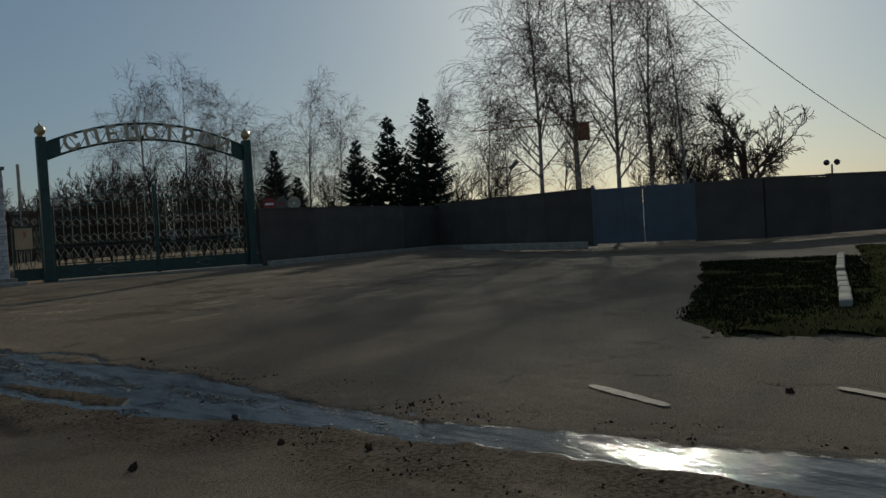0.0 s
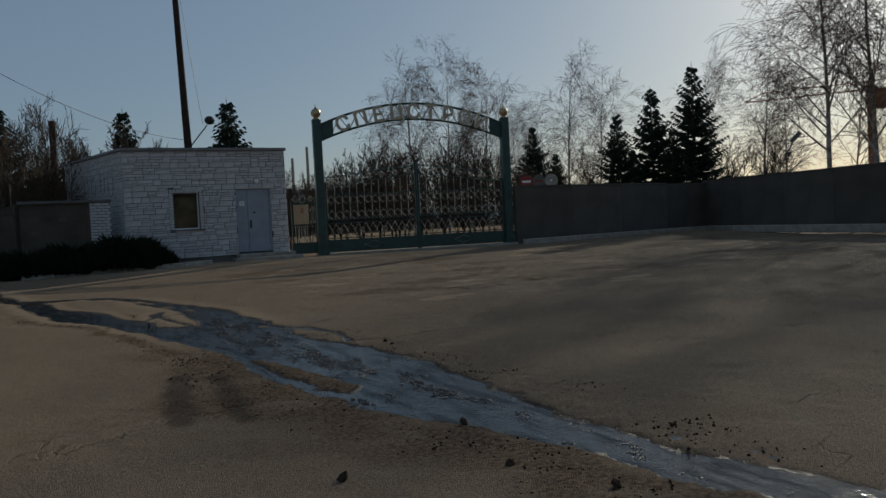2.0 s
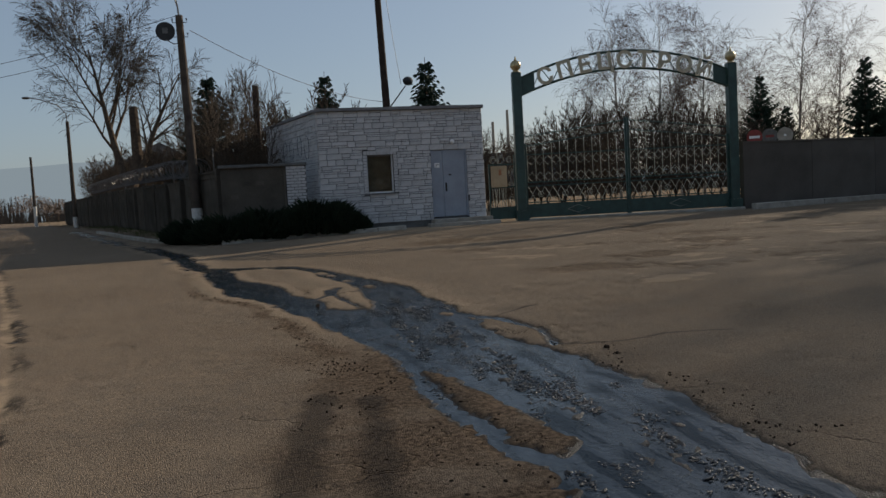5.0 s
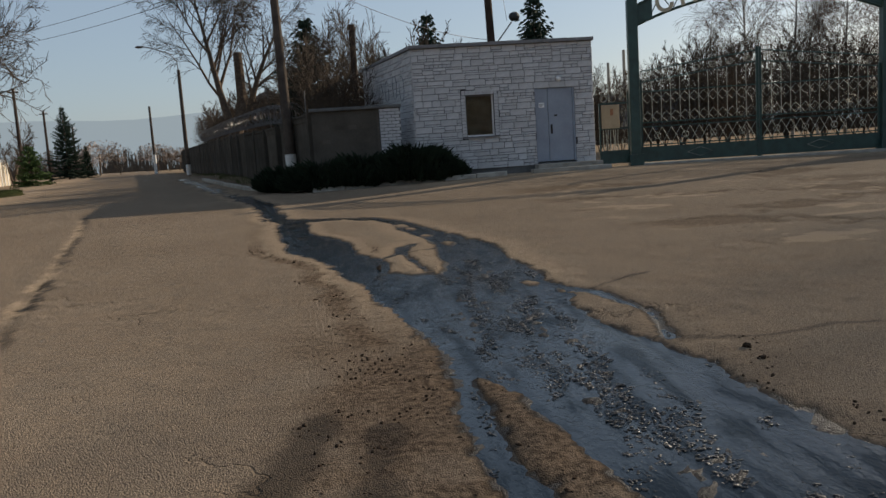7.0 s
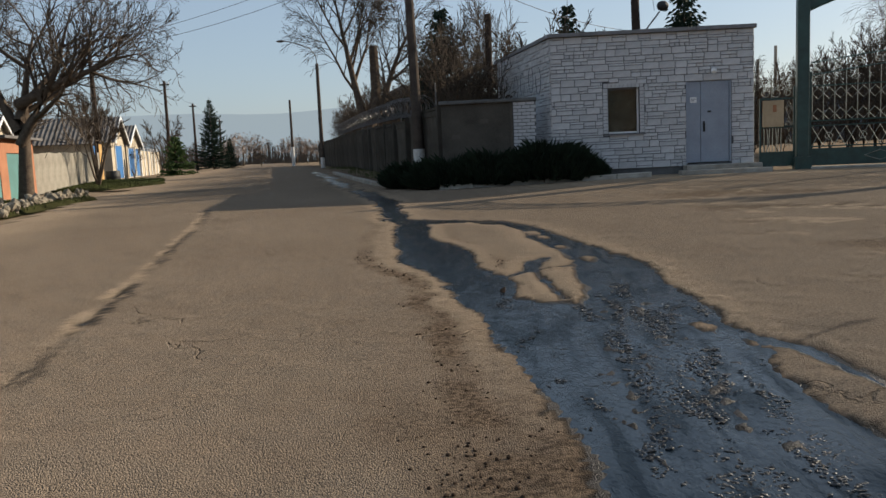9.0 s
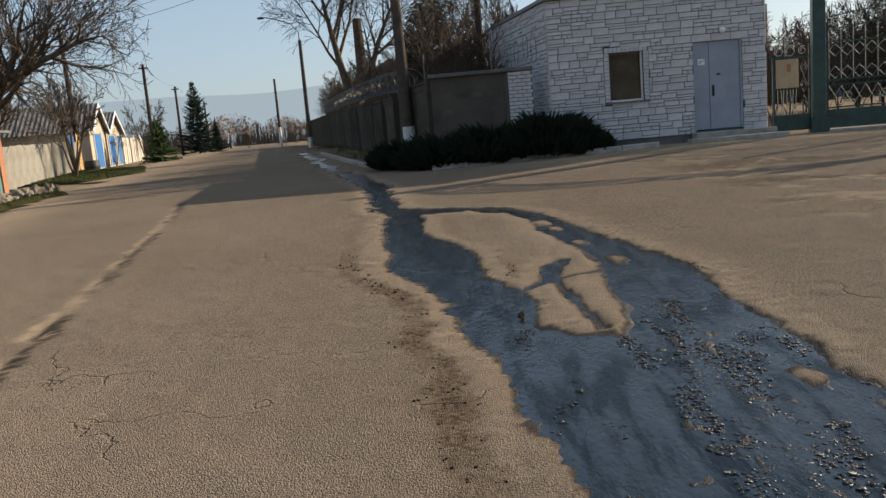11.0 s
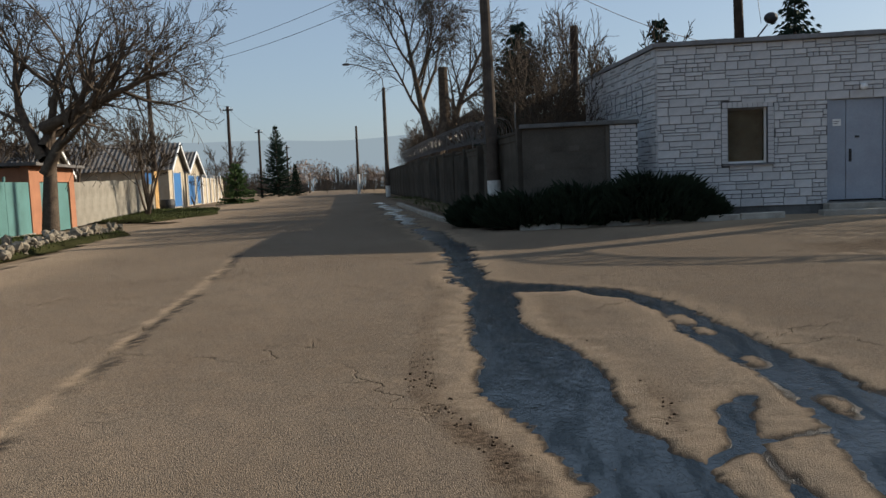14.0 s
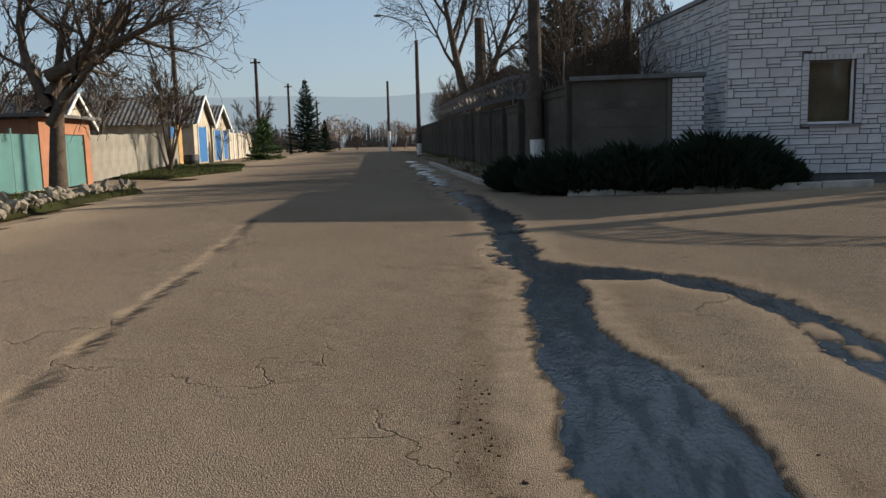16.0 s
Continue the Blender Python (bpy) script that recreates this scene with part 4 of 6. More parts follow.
for i in range(7):
    x = 0.13 + i * 0.08
    part("bar", tube(B(), [(x, 0, 0.46), (x + 0.03 * math.sin(i * 2), 0, 0.8), (x, 0, 1.15)], 0.012, 4), GATEPALE, wicket)
for z in (0.75, 1.25, 1.7):
    bm = B()
    tube(bm, [(0.72, 0, z), (0.81, 0, z + 0.22), (0.90, 0, z), (0.81, 0, z - 0.22), (0.72, 0, z)], 0.012, 4)
    tube(bm, [(0.76, 0, z), (0.81, 0, z + 0.1), (0.86, 0, z), (0.81, 0, z - 0.1), (0.76, 0, z)], 0.010, 4)
    part("diamond", bm, GATEPALE, wicket)
bm = B()
for x, r in ((0.18, 0.14), (0.46, 0.16), (0.78, 0.12)):
    ring(bm, (x, 0, 2.14), r, 0.012, 16, 9.0, 1.0, 0.08)
tube(bm, [(0.34, 0, 2.0), (0.34, 0, 2.62)], 0.012, 4)
part("crest", bm, GATEPALE, wicket, "scrolled crest")

# ---------------------------------------------------------------- yard boundary wall beyond the gate
bound = thing("boundary_wall", pose(0, 0, 0), "dark grey concrete yard wall with a pale kerb", "wall", kind="structure")
corners = [Vector((19.95, 27.35)), Vector((33.2, 29.3)), Vector((30.1, 17.3)), Vector((31.6, 13.4)), Vector((32.6, 11.0)), Vector((38.5, 8.0)), Vector((42, -12))]
r2 = random.Random(5)
for ci, (a, b) in enumerate(zip(corners, corners[1:])):
    if ci == 2:
        continue
    d = (b - a)
    n = max(1, int(d.length / 3.0))
    ang = math.degrees(math.atan2(d.y, d.x))
    w = d.length / n
    for i in range(n):
        p = a + d * (i / n)
        h = 2.36 + r2.uniform(-0.02, 0.05) + (0.06 if ci == 1 else 0)
        part("panel", box(B(), 0.01, w - 0.01, -0.09, 0.09, 0, h), DARKWALL, bound, m=pose(p.x, p.y, 0.2, 0, r2.uniform(-0.3, 0.3), ang))
        part("coping", box(B(), 0.0, w, -0.12, 0.12, h + 0.002, h + 0.07), DARKWALL, bound, m=pose(p.x, p.y, 0.2, 0, 0, ang))
        if ci < 2:
            part("kerbstone", bevel(box(B(), 0.01, w - 0.01, -0.62, -0.40, -0.1, 0.22), 0.02), KERB, bound, m=pose(p.x, p.y, 0.2, 0, 0, ang))
bg = thing("sheet_gate", pose(30.1, 17.3, 0.2, 0, 0, math.degrees(math.atan2(-3.9, 1.5))), "blue sheet-metal gate in the yard wall", "gate")
for i in range(2):
    lf = part("leaf", box(B(), 0.06 + i * 2.04, 2.07 + i * 2.04, -0.03, 0.03, 0.08, 2.42), BLUEGATE, bg)
    for k in range(7):
        part("rib", box(B(), 0.16 + i * 2.04 + k * 0.27, 0.20 + i * 2.04 + k * 0.27, -0.045, -0.031, 0.1, 2.4), BLUEGATE, lf)
for x in (0.0, 4.16):
    part("post", box(B(), x - 0.06, x + 0.06, -0.06, 0.06, 0, 2.6), BLUEGATE, bg)
# three round signs over the wall by the gate
for k, (az, mat) in enumerate(((35.3, RED), (36.2, STEEL), (37.1, KERB))):
    d = 37.2
    p = Vector((1.63 + d * math.sin(radians(az)), 0.58 + d * math.cos(radians(az))))
    sg = thing("round_sign", pose(p.x, p.y, 3.0, 0, 0, -36), ("red round road sign with a white bar", "white round road sign with worn lettering", "pale blue round road sign with a figure 5")[k] + " above the wall", "road sign", "signs above the wall")
    part("disc", tube(B(), [(0, 0, 0), (0, 0.02, 0)], 0.31, 28), mat, sg)
    part("rim", tube(B(), [(0, -0.004, 0), (0, -0.012, 0)], 0.31 if k == 1 else 0.05, 28) if k != 1 else None or box(B(), -0.16, 0.16, -0.012, -0.004, -0.05, 0.05), RED if k == 1 else PVC, sg) if k != 0 else part("bar", box(B(), -0.2, 0.2, -0.014, -0.003, -0.05, 0.05), PVC, sg)
    part("sign_post", tube(B(), [(0, 0.05, -2.9), (0, 0.05, 0.1)], 0.03, 8), STEEL, sg)

# ---------------------------------------------------------------- kerbs
def kerb_run(pts, label, w=0.16, h=0.14, piece=1.0):
    k = thing("kerb", pose(0, 0, 0), label, "kerb", kind="structure")
    g = random.Random(len(pts))
    me = finish("kerbstone", bevel(box(B(), 0.01, piece - 0.01, -w / 2, w / 2, -0.15, h), 0.018), KERB)
    for a, b in zip(pts, pts[1:]):
        a, b = Vector(a), Vector(b)
        d = b - a
        for i in range(int(d.length / piece)):
            p = a + d.normalized() * (i * piece)
            part("kerbstone", me, KERB, k, m=pose(p.x, p.y, gz(p.x, p.y), g.uniform(-2, 2), g.uniform(-1, 1), math.degrees(math.atan2(d.y, d.x)) + g.uniform(-1, 1)))


kerb_run([(-4.9, 47.0), (-0.9, 33.4), (0.4, 30.9), (1.6, 29.0 - 0.75), (5.6, 28.0), (8.4, 28.2)], "low worn concrete kerb round the planted strip")
kerb_run([(11.4, 1.95), (17.0, 3.65), (23.0, 5.4)], "whitewashed kerb at the grass corner")
# planted earth strip behind the kerb
def patch(name, pts, mat, label, category, dz=0.03, n=24, kind="structure"):
    """A low uneven bed inside an outline."""
    xs_ = np.linspace(min(p[0] for p in pts), max(p[0] for p in pts), n * 3)
    ys_ = np.linspace(min(p[1] for p in pts), max(p[1] for p in pts), n * 3)
    X, Y = np.meshgrid(xs_, ys_)
    ins = poly_in(X, Y, pts) + 0.12 * wobble(X, Y, 1.6, 70)
    base = ground_fields(X, Y)[5]
    Z = base - 0.03 + (dz + 0.03) * (1 - smooth(-0.12, 0.06, ins)) + 0.008 * wobble(X, Y, 4, 71) * (ins < -0.1)
    nn = len(xs_)
    i = (np.arange(len(ys_) - 1)[:, None] * nn + np.arange(nn - 1)[None, :])[ins[:-1, :-1] < 0.15]
    me = raw(name, np.stack([X.ravel(), Y.ravel(), Z.ravel()], 1).tolist(), np.stack([i, i + 1, i + nn + 1, i + nn], 1).tolist(), mat, False)
    return tagged(new(name, me), label, category, kind=kind)


patch("planted_strip", [(0.5, 31.0), (1.6, 28.4), (5.6, 28.15), (5.6, 29.0), (1.8, 29.3), (-5.5, 58), (-8.2, 60)], EARTH, "dark earth strip under the junipers", "earth", 0.08)
VERGE = [(-9.2, 23.5), (-10.1, 31.5), (-11.3, 33.0), (-13.4, 31.5), (-12.5, 23.0)]
VERGE2 = [(-13.4, 39.5), (-12.8, 44.0), (-15.6, 51), (-20.0, 52), (-17.6, 41)]
CORNER = [(8.7, 2.6), (12.3, 1.9), (22.0, 4.6), (28, 6.5), (30, -8), (13, -8), (9.2, 1.2)]
WEEDY = [(10.0, 3.6), (15.3, 5.7), (21.0, 8.4), (23.0, 5.0), (12.2, 1.2), (8.8, 2.3)]
patch("grass_verge", VERGE, TURF, "rough verge round the old tree", "verge", 0.12)
patch("grass_verge", VERGE2, TURF, "grassy verge before the pale fence", "verge", 0.10)
patch("grass_verge", WEEDY, TURF, "mossy broken edge of the asphalt", "verge", 0.03)
patch("grass_verge", CORNER, TURF, "grassed corner beside the yard entrance", "verge", 0.06)


def grass(name, outline, count, hmin, hmax, mat, seed, label):
    g = np.random.default_rng(seed)
    x0, x1 = min(p[0] for p in outline), max(p[0] for p in outline)
    y0, y1 = min(p[1] for p in outline), max(p[1] for p in outline)
    X, Y = g.uniform(x0, x1, count * 3), g.uniform(y0, y1, count * 3)
    ok = (poly_in(X, Y, outline) < -0.05) & (wobble(X, Y, 1.3, seed) > -0.6)
    X, Y = X[ok][:count], Y[ok][:count]
    base = ground_fields(X, Y)[5] + 0.03
    V, F = [], []
    for x, y, z in zip(X, Y, base):
        for _ in range(3):
            a, h, w = g.uniform(0, 6.28), g.uniform(hmin, hmax), g.uniform(0.008, 0.02)
            ox, oy = g.normal(0, 0.05, 2)
            dx, dy = math.cos(a), math.sin(a)
            o = len(V)
            V += [(x + ox - dy * w, y + oy + dx * w, z), (x + ox + dy * w, y + oy - dx * w, z), (x + ox + dx * h * 0.5, y + oy + dy * h * 0.5, z + h)]
            F.append((o, o + 1, o + 2))
    return tagged(new(name, raw(name, V, F, mat)), label, "grass", kind="stuff")


grass("grass", VERGE, 5000, 0.04, 0.16, GRASS, 1, "short green spring grass round the tree")
grass("grass", VERGE2, 5000, 0.05, 0.16, GRASS, 2, "short green spring grass along the fence")
grass("grass", CORNER, 12000, 0.02, 0.08, BACKLIT_BLADES, 3, "green grass at the yard corner")
grass("grass", WEEDY, 6000, 0.015, 0.06, BACKLIT_BLADES, 4, "sparse weeds in broken asphalt")
grass("grass", [(0.0, 32.5), (1.5, 30), (-5.5, 57), (-8, 60)], 3000, 0.05, 0.2, GRASS, 6, "weeds along the concrete fence")

# ---------------------------------------------------------------- poles and wires
def tapered_pole(x, y, h, r0, r1, mat, label, wash=0.0, lean=0.0, group=""):
    p = thing("utility_pole", pose(x, y, gz(x, y), 0, lean, 0), label, "utility pole", group)
    part("shaft", tube(B(), [(0, 0, -0.2), (0, 0, h * 0.5), (0, 0, h)], [r0, (r0 + r1) / 2, r1], 12), mat, p)
    if wash:
        part("whitewash", tube(B(), [(0, 0, 0), (0, 0, wash)], [r0 + 0.006, r0 + 0.004], 12), WHITEWASH, p, "whitewashed foot")
    return p


pa = tapered_pole(0.80, 31.9, 8.0, 0.185, 0.125, POLE, "concrete lamp pole with a whitewashed foot beside the fence", 1.2, -1.0)
part("lamp_arm", tube(B(), [(-0.0, 0, 7.9), (-0.02, 0, 8.3), (-0.15, -0.1, 8.9), (-0.5, -0.3, 9.4), (-1.1, -0.7, 9.75)], 0.035, 6), STEEL, pa)
hd = part("bracket", tube(B(), [(0, 0, 7.05), (-0.25, -0.05, 7.0), (-0.5, -0.1, 7.15)], 0.02, 5), STEEL, pa)
dm = tube(B(), [(-0.5, 0.12, 7.45), (-0.5, 0.02, 7.45), (-0.5, -0.02, 7.45)], [0.06, 0.30, 0.33], 24)
part("round_mirror", dm, BLACK, pa, "round black back of a traffic mirror", flat=True)
part("mirror_plate", box(B(), -0.6, -0.42, -0.03, -0.022, 7.38, 7.58), STEEL, pa)
for z in (7.75, 7.25):
    part("insulator", tube(B(), [(0.1, 0, z), (0.24, 0, z), (0.24, 0, z + 0.14)], [0.015, 0.015, 0.035], 6), BLACK, pa)
    part("insulator", tube(B(), [(-0.1, 0, z), (-0.24, 0, z), (-0.24, 0, z + 0.14)], [0.015, 0.015, 0.035], 6), BLACK, pa)
pb = tapered_pole(-9.6, 67.8, 8.0, 0.17, 0.12, POLE, "tall concrete street lamp with a curved arm beside the fence", 0.8)
part("lamp_arm", tube(B(), [(0, 0, 7.9), (-0.05, 0, 8.6), (-0.5, -0.2, 9.2), (-1.6, -0.5, 9.6), (-2.4, -0.8, 9.75)], 0.04, 6), STEEL, pb)
part("lamp_head", ball(B(), (0, 0, 0), 0.16, 10, 8), STEEL, pb, m=pose(-2.5, -0.85, 9.7) @ Matrix.Diagonal((2.0, 0.9, 0.6, 1)))
tapered_pole(-17.4, 91, 7.0, 0.16, 0.11, POLE, "thin concrete pole with a whitewashed foot at the roadside", 2.0)
pr = tapered_pole(10.6, 45, 16.0, 0.24, 0.15, WOODPOLE, "tall dark mast behind the gatehouse", 0, -1.5)
part("spotlight_arm", tube(B(), [(0.1, 0, 5.7), (0.6, -0.1, 6.3), (1.1, -0.2, 6.9)], 0.035, 6), STEEL, pr)
part("spotlight", ball(B(), (0, 0, 0), 0.24, 12, 8), BLACK, pr, "black round floodlight", m=pose(1.25, -0.2, 7.15) @ Matrix.Diagonal((1.2, 0.8, 1, 1)))
part("stay_wire", tube(B(), [(0.15, 0, 15), (0.6, 0, 10), (0.9, 0, 7)], 0.012, 4), BLACK, pr)
for x, y, h in ((-20.2, 53, 8.4), (-22.6, 70, 7.5), (-28.3, 92, 7.2), (-33, 115, 6.6)):
    pl = tapered_pole(x, y, h, 0.15, 0.11, WOODPOLE, "dark timber utility pole along the house row", 0, random.Random(x).uniform(-1.5, 1.5), "roadside poles")
    part("crossarm", box(B(), -0.4, 0.4, -0.05, 0.05, h - 0.35, h - 0.25), WOODPOLE, pl)
    for k in (-0.34, -0.12, 0.12, 0.34):
        part("insulator", tube(B(), [(k, 0, h - 0.25), (k, 0, h - 0.1)], [0.02, 0.04], 6), PVC, pl)


def cable(a, b, sag, r=0.012, label="thin overhead cable between poles"):
    a, b = Vector(a), Vector(b)
    pts = [a.lerp(b, k / 16) - Vector((0, 0, sag * 4 * (k / 16) * (1 - k / 16))) for k in range(17)]
    solid("overhead_cable", tube(B(), pts, r, 4), BLACK, label, "cable", "overhead cables")


cable((0.56, 31.9, 8.1), (-20.2, 53, 8.6), 0.5)
cable((0.56, 31.9, 7.6), (-20.2, 53, 8.2), 0.6)
cable((1.0, 31.9, 7.6), (10.4, 45, 6.5), 0.5)
for a, b in (((-20.2, 53, 8.5), (-22.6, 70, 7.8)), ((-22.6, 70, 7.8), (-28.3, 92, 7.6)), ((-28.3, 92, 7.6), (-33, 115, 7.0))):
    cable(a, b, 0.4)
cable((-4.0 + 27, 13.5, 12.4), (46, 8.5, 3.6), 0.7, 0.02, "dark cable falling towards the yard corner")


# ---------------------------------------------------------------- trees
class Twigs:
    def __init__(self):
        self.v, self.f = [], []

    def add(self, pts, radii, sides):
        o = len(self.v)
        for i, p in enumerate(pts):
            d = (pts[min(i + 1, len(pts) - 1)] - pts[max(i - 1, 0)])
            d = d / (d.length + 1e-9)
            a = d.cross(Vector((0.31, 0.17, 0.93)) if abs(d.z) < 0.85 else Vector((1, 0.13, 0)))
            a.normalize()
            b = d.cross(a)
            for k in range(sides):
                t = 6.2832 * k / sides
                q = p + (a * math.cos(t) + b * math.sin(t)) * radii[i]
                self.v.append((q.x, q.y, q.z))
        for i in range(len(pts) - 1):
            for k in range(sides):
                j = (k + 1) % sides
                self.f.append((o + i * sides + k, o + i * sides + j, o + (i + 1) * sides + j, o + (i + 1) * sides + k))


def grow(g, wood, fine, start, way, length, radius, level, spec):
    """A limb that wanders, tapers and forks; spec holds forks per level, spread, droop and rise."""
    n = 5 if level < 2 else 3
    pts, radii = [start], [radius]
    d = way.normalized()
    for i in range(n):
        d = d + Vector((g.gauss(0, 1), g.gauss(0, 1), g.gauss(0, 1))) * spec["wander"] * (0.6 + 0.3 * level)
        d.z += spec["rise"] if level < spec["droop_from"] else -spec["droop"]
        d.normalize()
        pts.append(pts[-1] + d * (length / n))
        radii.append(max(radius * (1 - (i + 1) / n * spec["taper"]), spec["tip"]))
    (wood if level < 2 else fine).add(pts, radii, 7 if level == 0 else 5 if level == 1 else 3)
    if level >= spec["levels"]:
        return
    kids = spec["kids"][level]
    for k in range(kids):
        t = spec["from"][level] + (1 - spec["from"][level]) * (k + g.random() * 0.8) / kids
        x = t * n
        i = min(int(x), n - 1)
        p = pts[i].lerp(pts[i + 1], x - i)
        axis_d = (pts[i + 1] - pts[i]).normalized()
        a = g.uniform(0, 6.2832)
        side_v = axis_d.cross(Vector((math.cos(a), math.sin(a), 0.2))).normalized()
        s = spec["spread"][level] * g.uniform(0.75, 1.25)
        nd = axis_d * math.cos(s) + side_v * math.sin(s)
        r = radii[i] * spec["thin"] * g.uniform(0.8, 1.1)
        grow(g, wood, fine, p, nd, length * spec["shrink"][level] * g.uniform(0.7, 1.15) * (1.15 - 0.45 * t), max(r, spec["tip"]), level + 1, spec)


def bare_tree(name, seed, spec, x, y, height, radius, label, bark, twig, way=(0, 0, 1), scale=1.0, group=""):
    g = random.Random(seed)
    wood, fine = Twigs(), Twigs()
    grow(g, wood, fine, Vector((0, 0, -0.1)), Vector(way), height * spec["stem"], radius, 0, spec)
    for extra in spec.get("stems", ()):
        grow(g, wood, fine, Vector((0, 0, extra[3] * height)), Vector(extra[:3]), height * spec["stem"] * extra[4], radius * 0.7, 0 if extra[4] > 0.8 else 1, spec)
    t = thing(name, pose(x, y, gz(x, y), 0, 0, seed * 37 % 360 if spec.get("turn", True) else 0), label, "tree", group)
    part("trunk", raw("trunk", wood.v, wood.f, bark, False), bark, t)
    part("crown", raw("crown", fine.v, fine.f, twig), twig, t, "bare twigs without leaves")
    return t


BIRCH = dict(levels=3, kids=(26, 8, 8), spread=(0.72, 0.65, 0.6), shrink=(0.36, 0.50, 0.75), wander=0.05, rise=0.02, droop=0.22, droop_from=2, taper=0.86, tip=0.0095, thin=0.5, stem=1.0)
BIRCH["from"] = (0.22, 0.15, 0.1)
SCRUB = dict(levels=3, kids=(13, 6, 4), spread=(0.6, 0.55, 0.5), shrink=(0.45, 0.5, 0.55), wander=0.07, rise=0.03, droop=0.0, droop_from=9, taper=0.85, tip=0.012, thin=0.55, stem=0.95)
SCRUB["from"] = (0.12, 0.1, 0.1)
SCRUB["stems"] = ((0.25, 0.1, 1, 0.02, 0.9), (-0.2, -0.2, 1, 0.02, 0.85))
ROUND = dict(levels=4, kids=(7, 6, 6, 5), spread=(0.75, 0.65, 0.6, 0.6), shrink=(0.75, 0.62, 0.6, 0.55), wander=0.09, rise=0.05, droop=0.02, droop_from=3, taper=0.7, tip=0.013, thin=0.62, stem=0.5)
ROUND["from"] = (0.35, 0.25, 0.15, 0.1)
ELM = dict(levels=4, kids=(10, 10, 9, 7), spread=(0.6, 0.6, 0.6, 0.5), shrink=(0.6, 0.5, 0.5, 0.5), wander=0.07, rise=0.05, droop=0.12, droop_from=3, taper=0.92, tip=0.009, thin=0.5, stem=0.85, turn=False)
ELM["from"] = (0.42, 0.2, 0.1, 0.1)
ELM["stems"] = ((0.42, 0.0, 1, 0.22, 0.65),)

# birches behind the gate, first a few shapes, then turned copies
def polar(x0, y0, az, dist):
    return x0 + dist * math.sin(radians(az)), y0 + dist * math.cos(radians(az))


shapes = []
BL = "slender bare birch with pale trunk and hanging twigs"
for k, (az, h) in enumerate(((54.6, 16.5), (57.2, 17.5), (60.0, 17.0))):
    x, y = polar(0.45, -1.24, az, 52)
    shapes.append(bare_tree("birch_tree", 11 + k, BIRCH, x, y, h, 0.17, BL, BIRCHBARK, BIRCHTWIG, (0.05, 0.02, 1), group="birches beyond the wall"))
for az, h, k, dist in ((62.0, 1.0, 0, 54), (64.3, 0.82, 1, 53), (50.5, 0.62, 2, 58), (52.0, 0.55, 0, 60), (38.0, 0.62, 1, 62), (40.0, 0.6, 2, 66), (47.5, 0.66, 0, 66), (36.2, 0.55, 2, 70), (56, 0.55, 1, 66), (63, 0.6, 2, 64)):
    x, y = polar(0.45, -1.24, az, dist)
    copy_thing(shapes[k], pose(x, y, gz(x, y), 0, 0, az * 61 % 360) @ Matrix.Diagonal((h, h, h, 1)))
for az, h, k, dist in ((27.0, 0.66, 0, 56), (29.5, 0.62, 1, 52), (32.4, 0.58, 2, 54), (24.5, 0.5, 1, 58), (31, 0.5, 0, 62), (34.5, 0.45, 2, 56)):
    x, y = polar(1.6, 0.6, az, dist)
    copy_thing(shapes[k], pose(x, y, gz(x, y), 0, 0, az * 83 % 360) @ Matrix.Diagonal((h, h, h, 1)))
scrub = bare_tree("bare_bush", 31, SCRUB, *polar(1.6, 0.6, 23.2, 50), 5.0, 0.07, "tall bare thicket of thin brown stems", TWIG, TWIG, group="thicket behind the gate")
for az, s, dist in ((21.8, 0.9, 53), (24.6, 1.05, 52), (26.0, 0.9, 49), (27.6, 1.1, 55), (29.2, 0.95, 50), (30.6, 1.1, 53), (32.0, 0.9, 51), (33.4, 1.0, 55), (37.0, 0.9, 60), (39.5, 1.0, 62), (46.5, 0.9, 60), (49.0, 1.0, 58), (51.5, 0.9, 56), (62.5, 1.0, 57), (65.5, 1.2, 55)):
    x, y = polar(1.0, -0.3, az, dist)
    copy_thing(scrub, pose(x, y, gz(x, y), 0, 0, az * 97 % 360) @ Matrix.Diagonal((s, s, s, 1)))
rt = bare_tree("round_tree", 41, ROUND, *polar(0.45, -1.24, 67.6, 50), 7.6, 0.2, "bare round-crowned tree beyond the yard wall", BARK, TWIG, group="bare trees")
for az, s, dist in ((64.6, 1.15, 54), (68.2, 1.5, 52), (71.0, 0.5, 60)):
    x, y = polar(0.45, -1.24, az, dist)
    copy_thing(rt, pose(x, y, gz(x, y), 0, 0, 140) @ Matrix.Diagonal((s, s, s, 1)))
# the big tree behind the fence, with one sawn limb
elm = bare_tree("tall_elm", 52, ELM, -3.6, 54.5, 13.2, 0.35, "tall bare forked elm with a sawn-off limb behind the fence", BARK, TWIG, (-0.22, 0, 1))
part("sawn_limb", tube(B(), [(-0.35, 0, 2.2), (0.15, 0.2, 4.5), (0.1, 0.3, 7.4)], [0.36, 0.32, 0.26], 9), BARK, elm, "sawn-off upright limb")
for x, y, s, rot in ((3.6, 41.0, 0.62, 30), (1.2, 40.0, 0.5, 120), (-1.2, 44.5, 0.55, 200), (5.0, 44, 0.62, 300), (-6.5, 66, 0.7, 70)):
    copy_thing(rt, pose(x, y, gz(x, y), 0, 0, rot) @ Matrix.Diagonal((s * 1.1, s * 1.1, s * 1.5, 1)))
THICKET = dict(SCRUB, kids=(10, 7, 5), spread=(0.6, 0.6, 0.55), tip=0.008, wander=0.10)
thick = bare_tree("thicket_bush", 37, THICKET, 1.9, 33.5, 5.2, 0.042, "dense tangle of bare brown shoots behind the fence", TWIG, TWIG, group="thicket behind the fence")
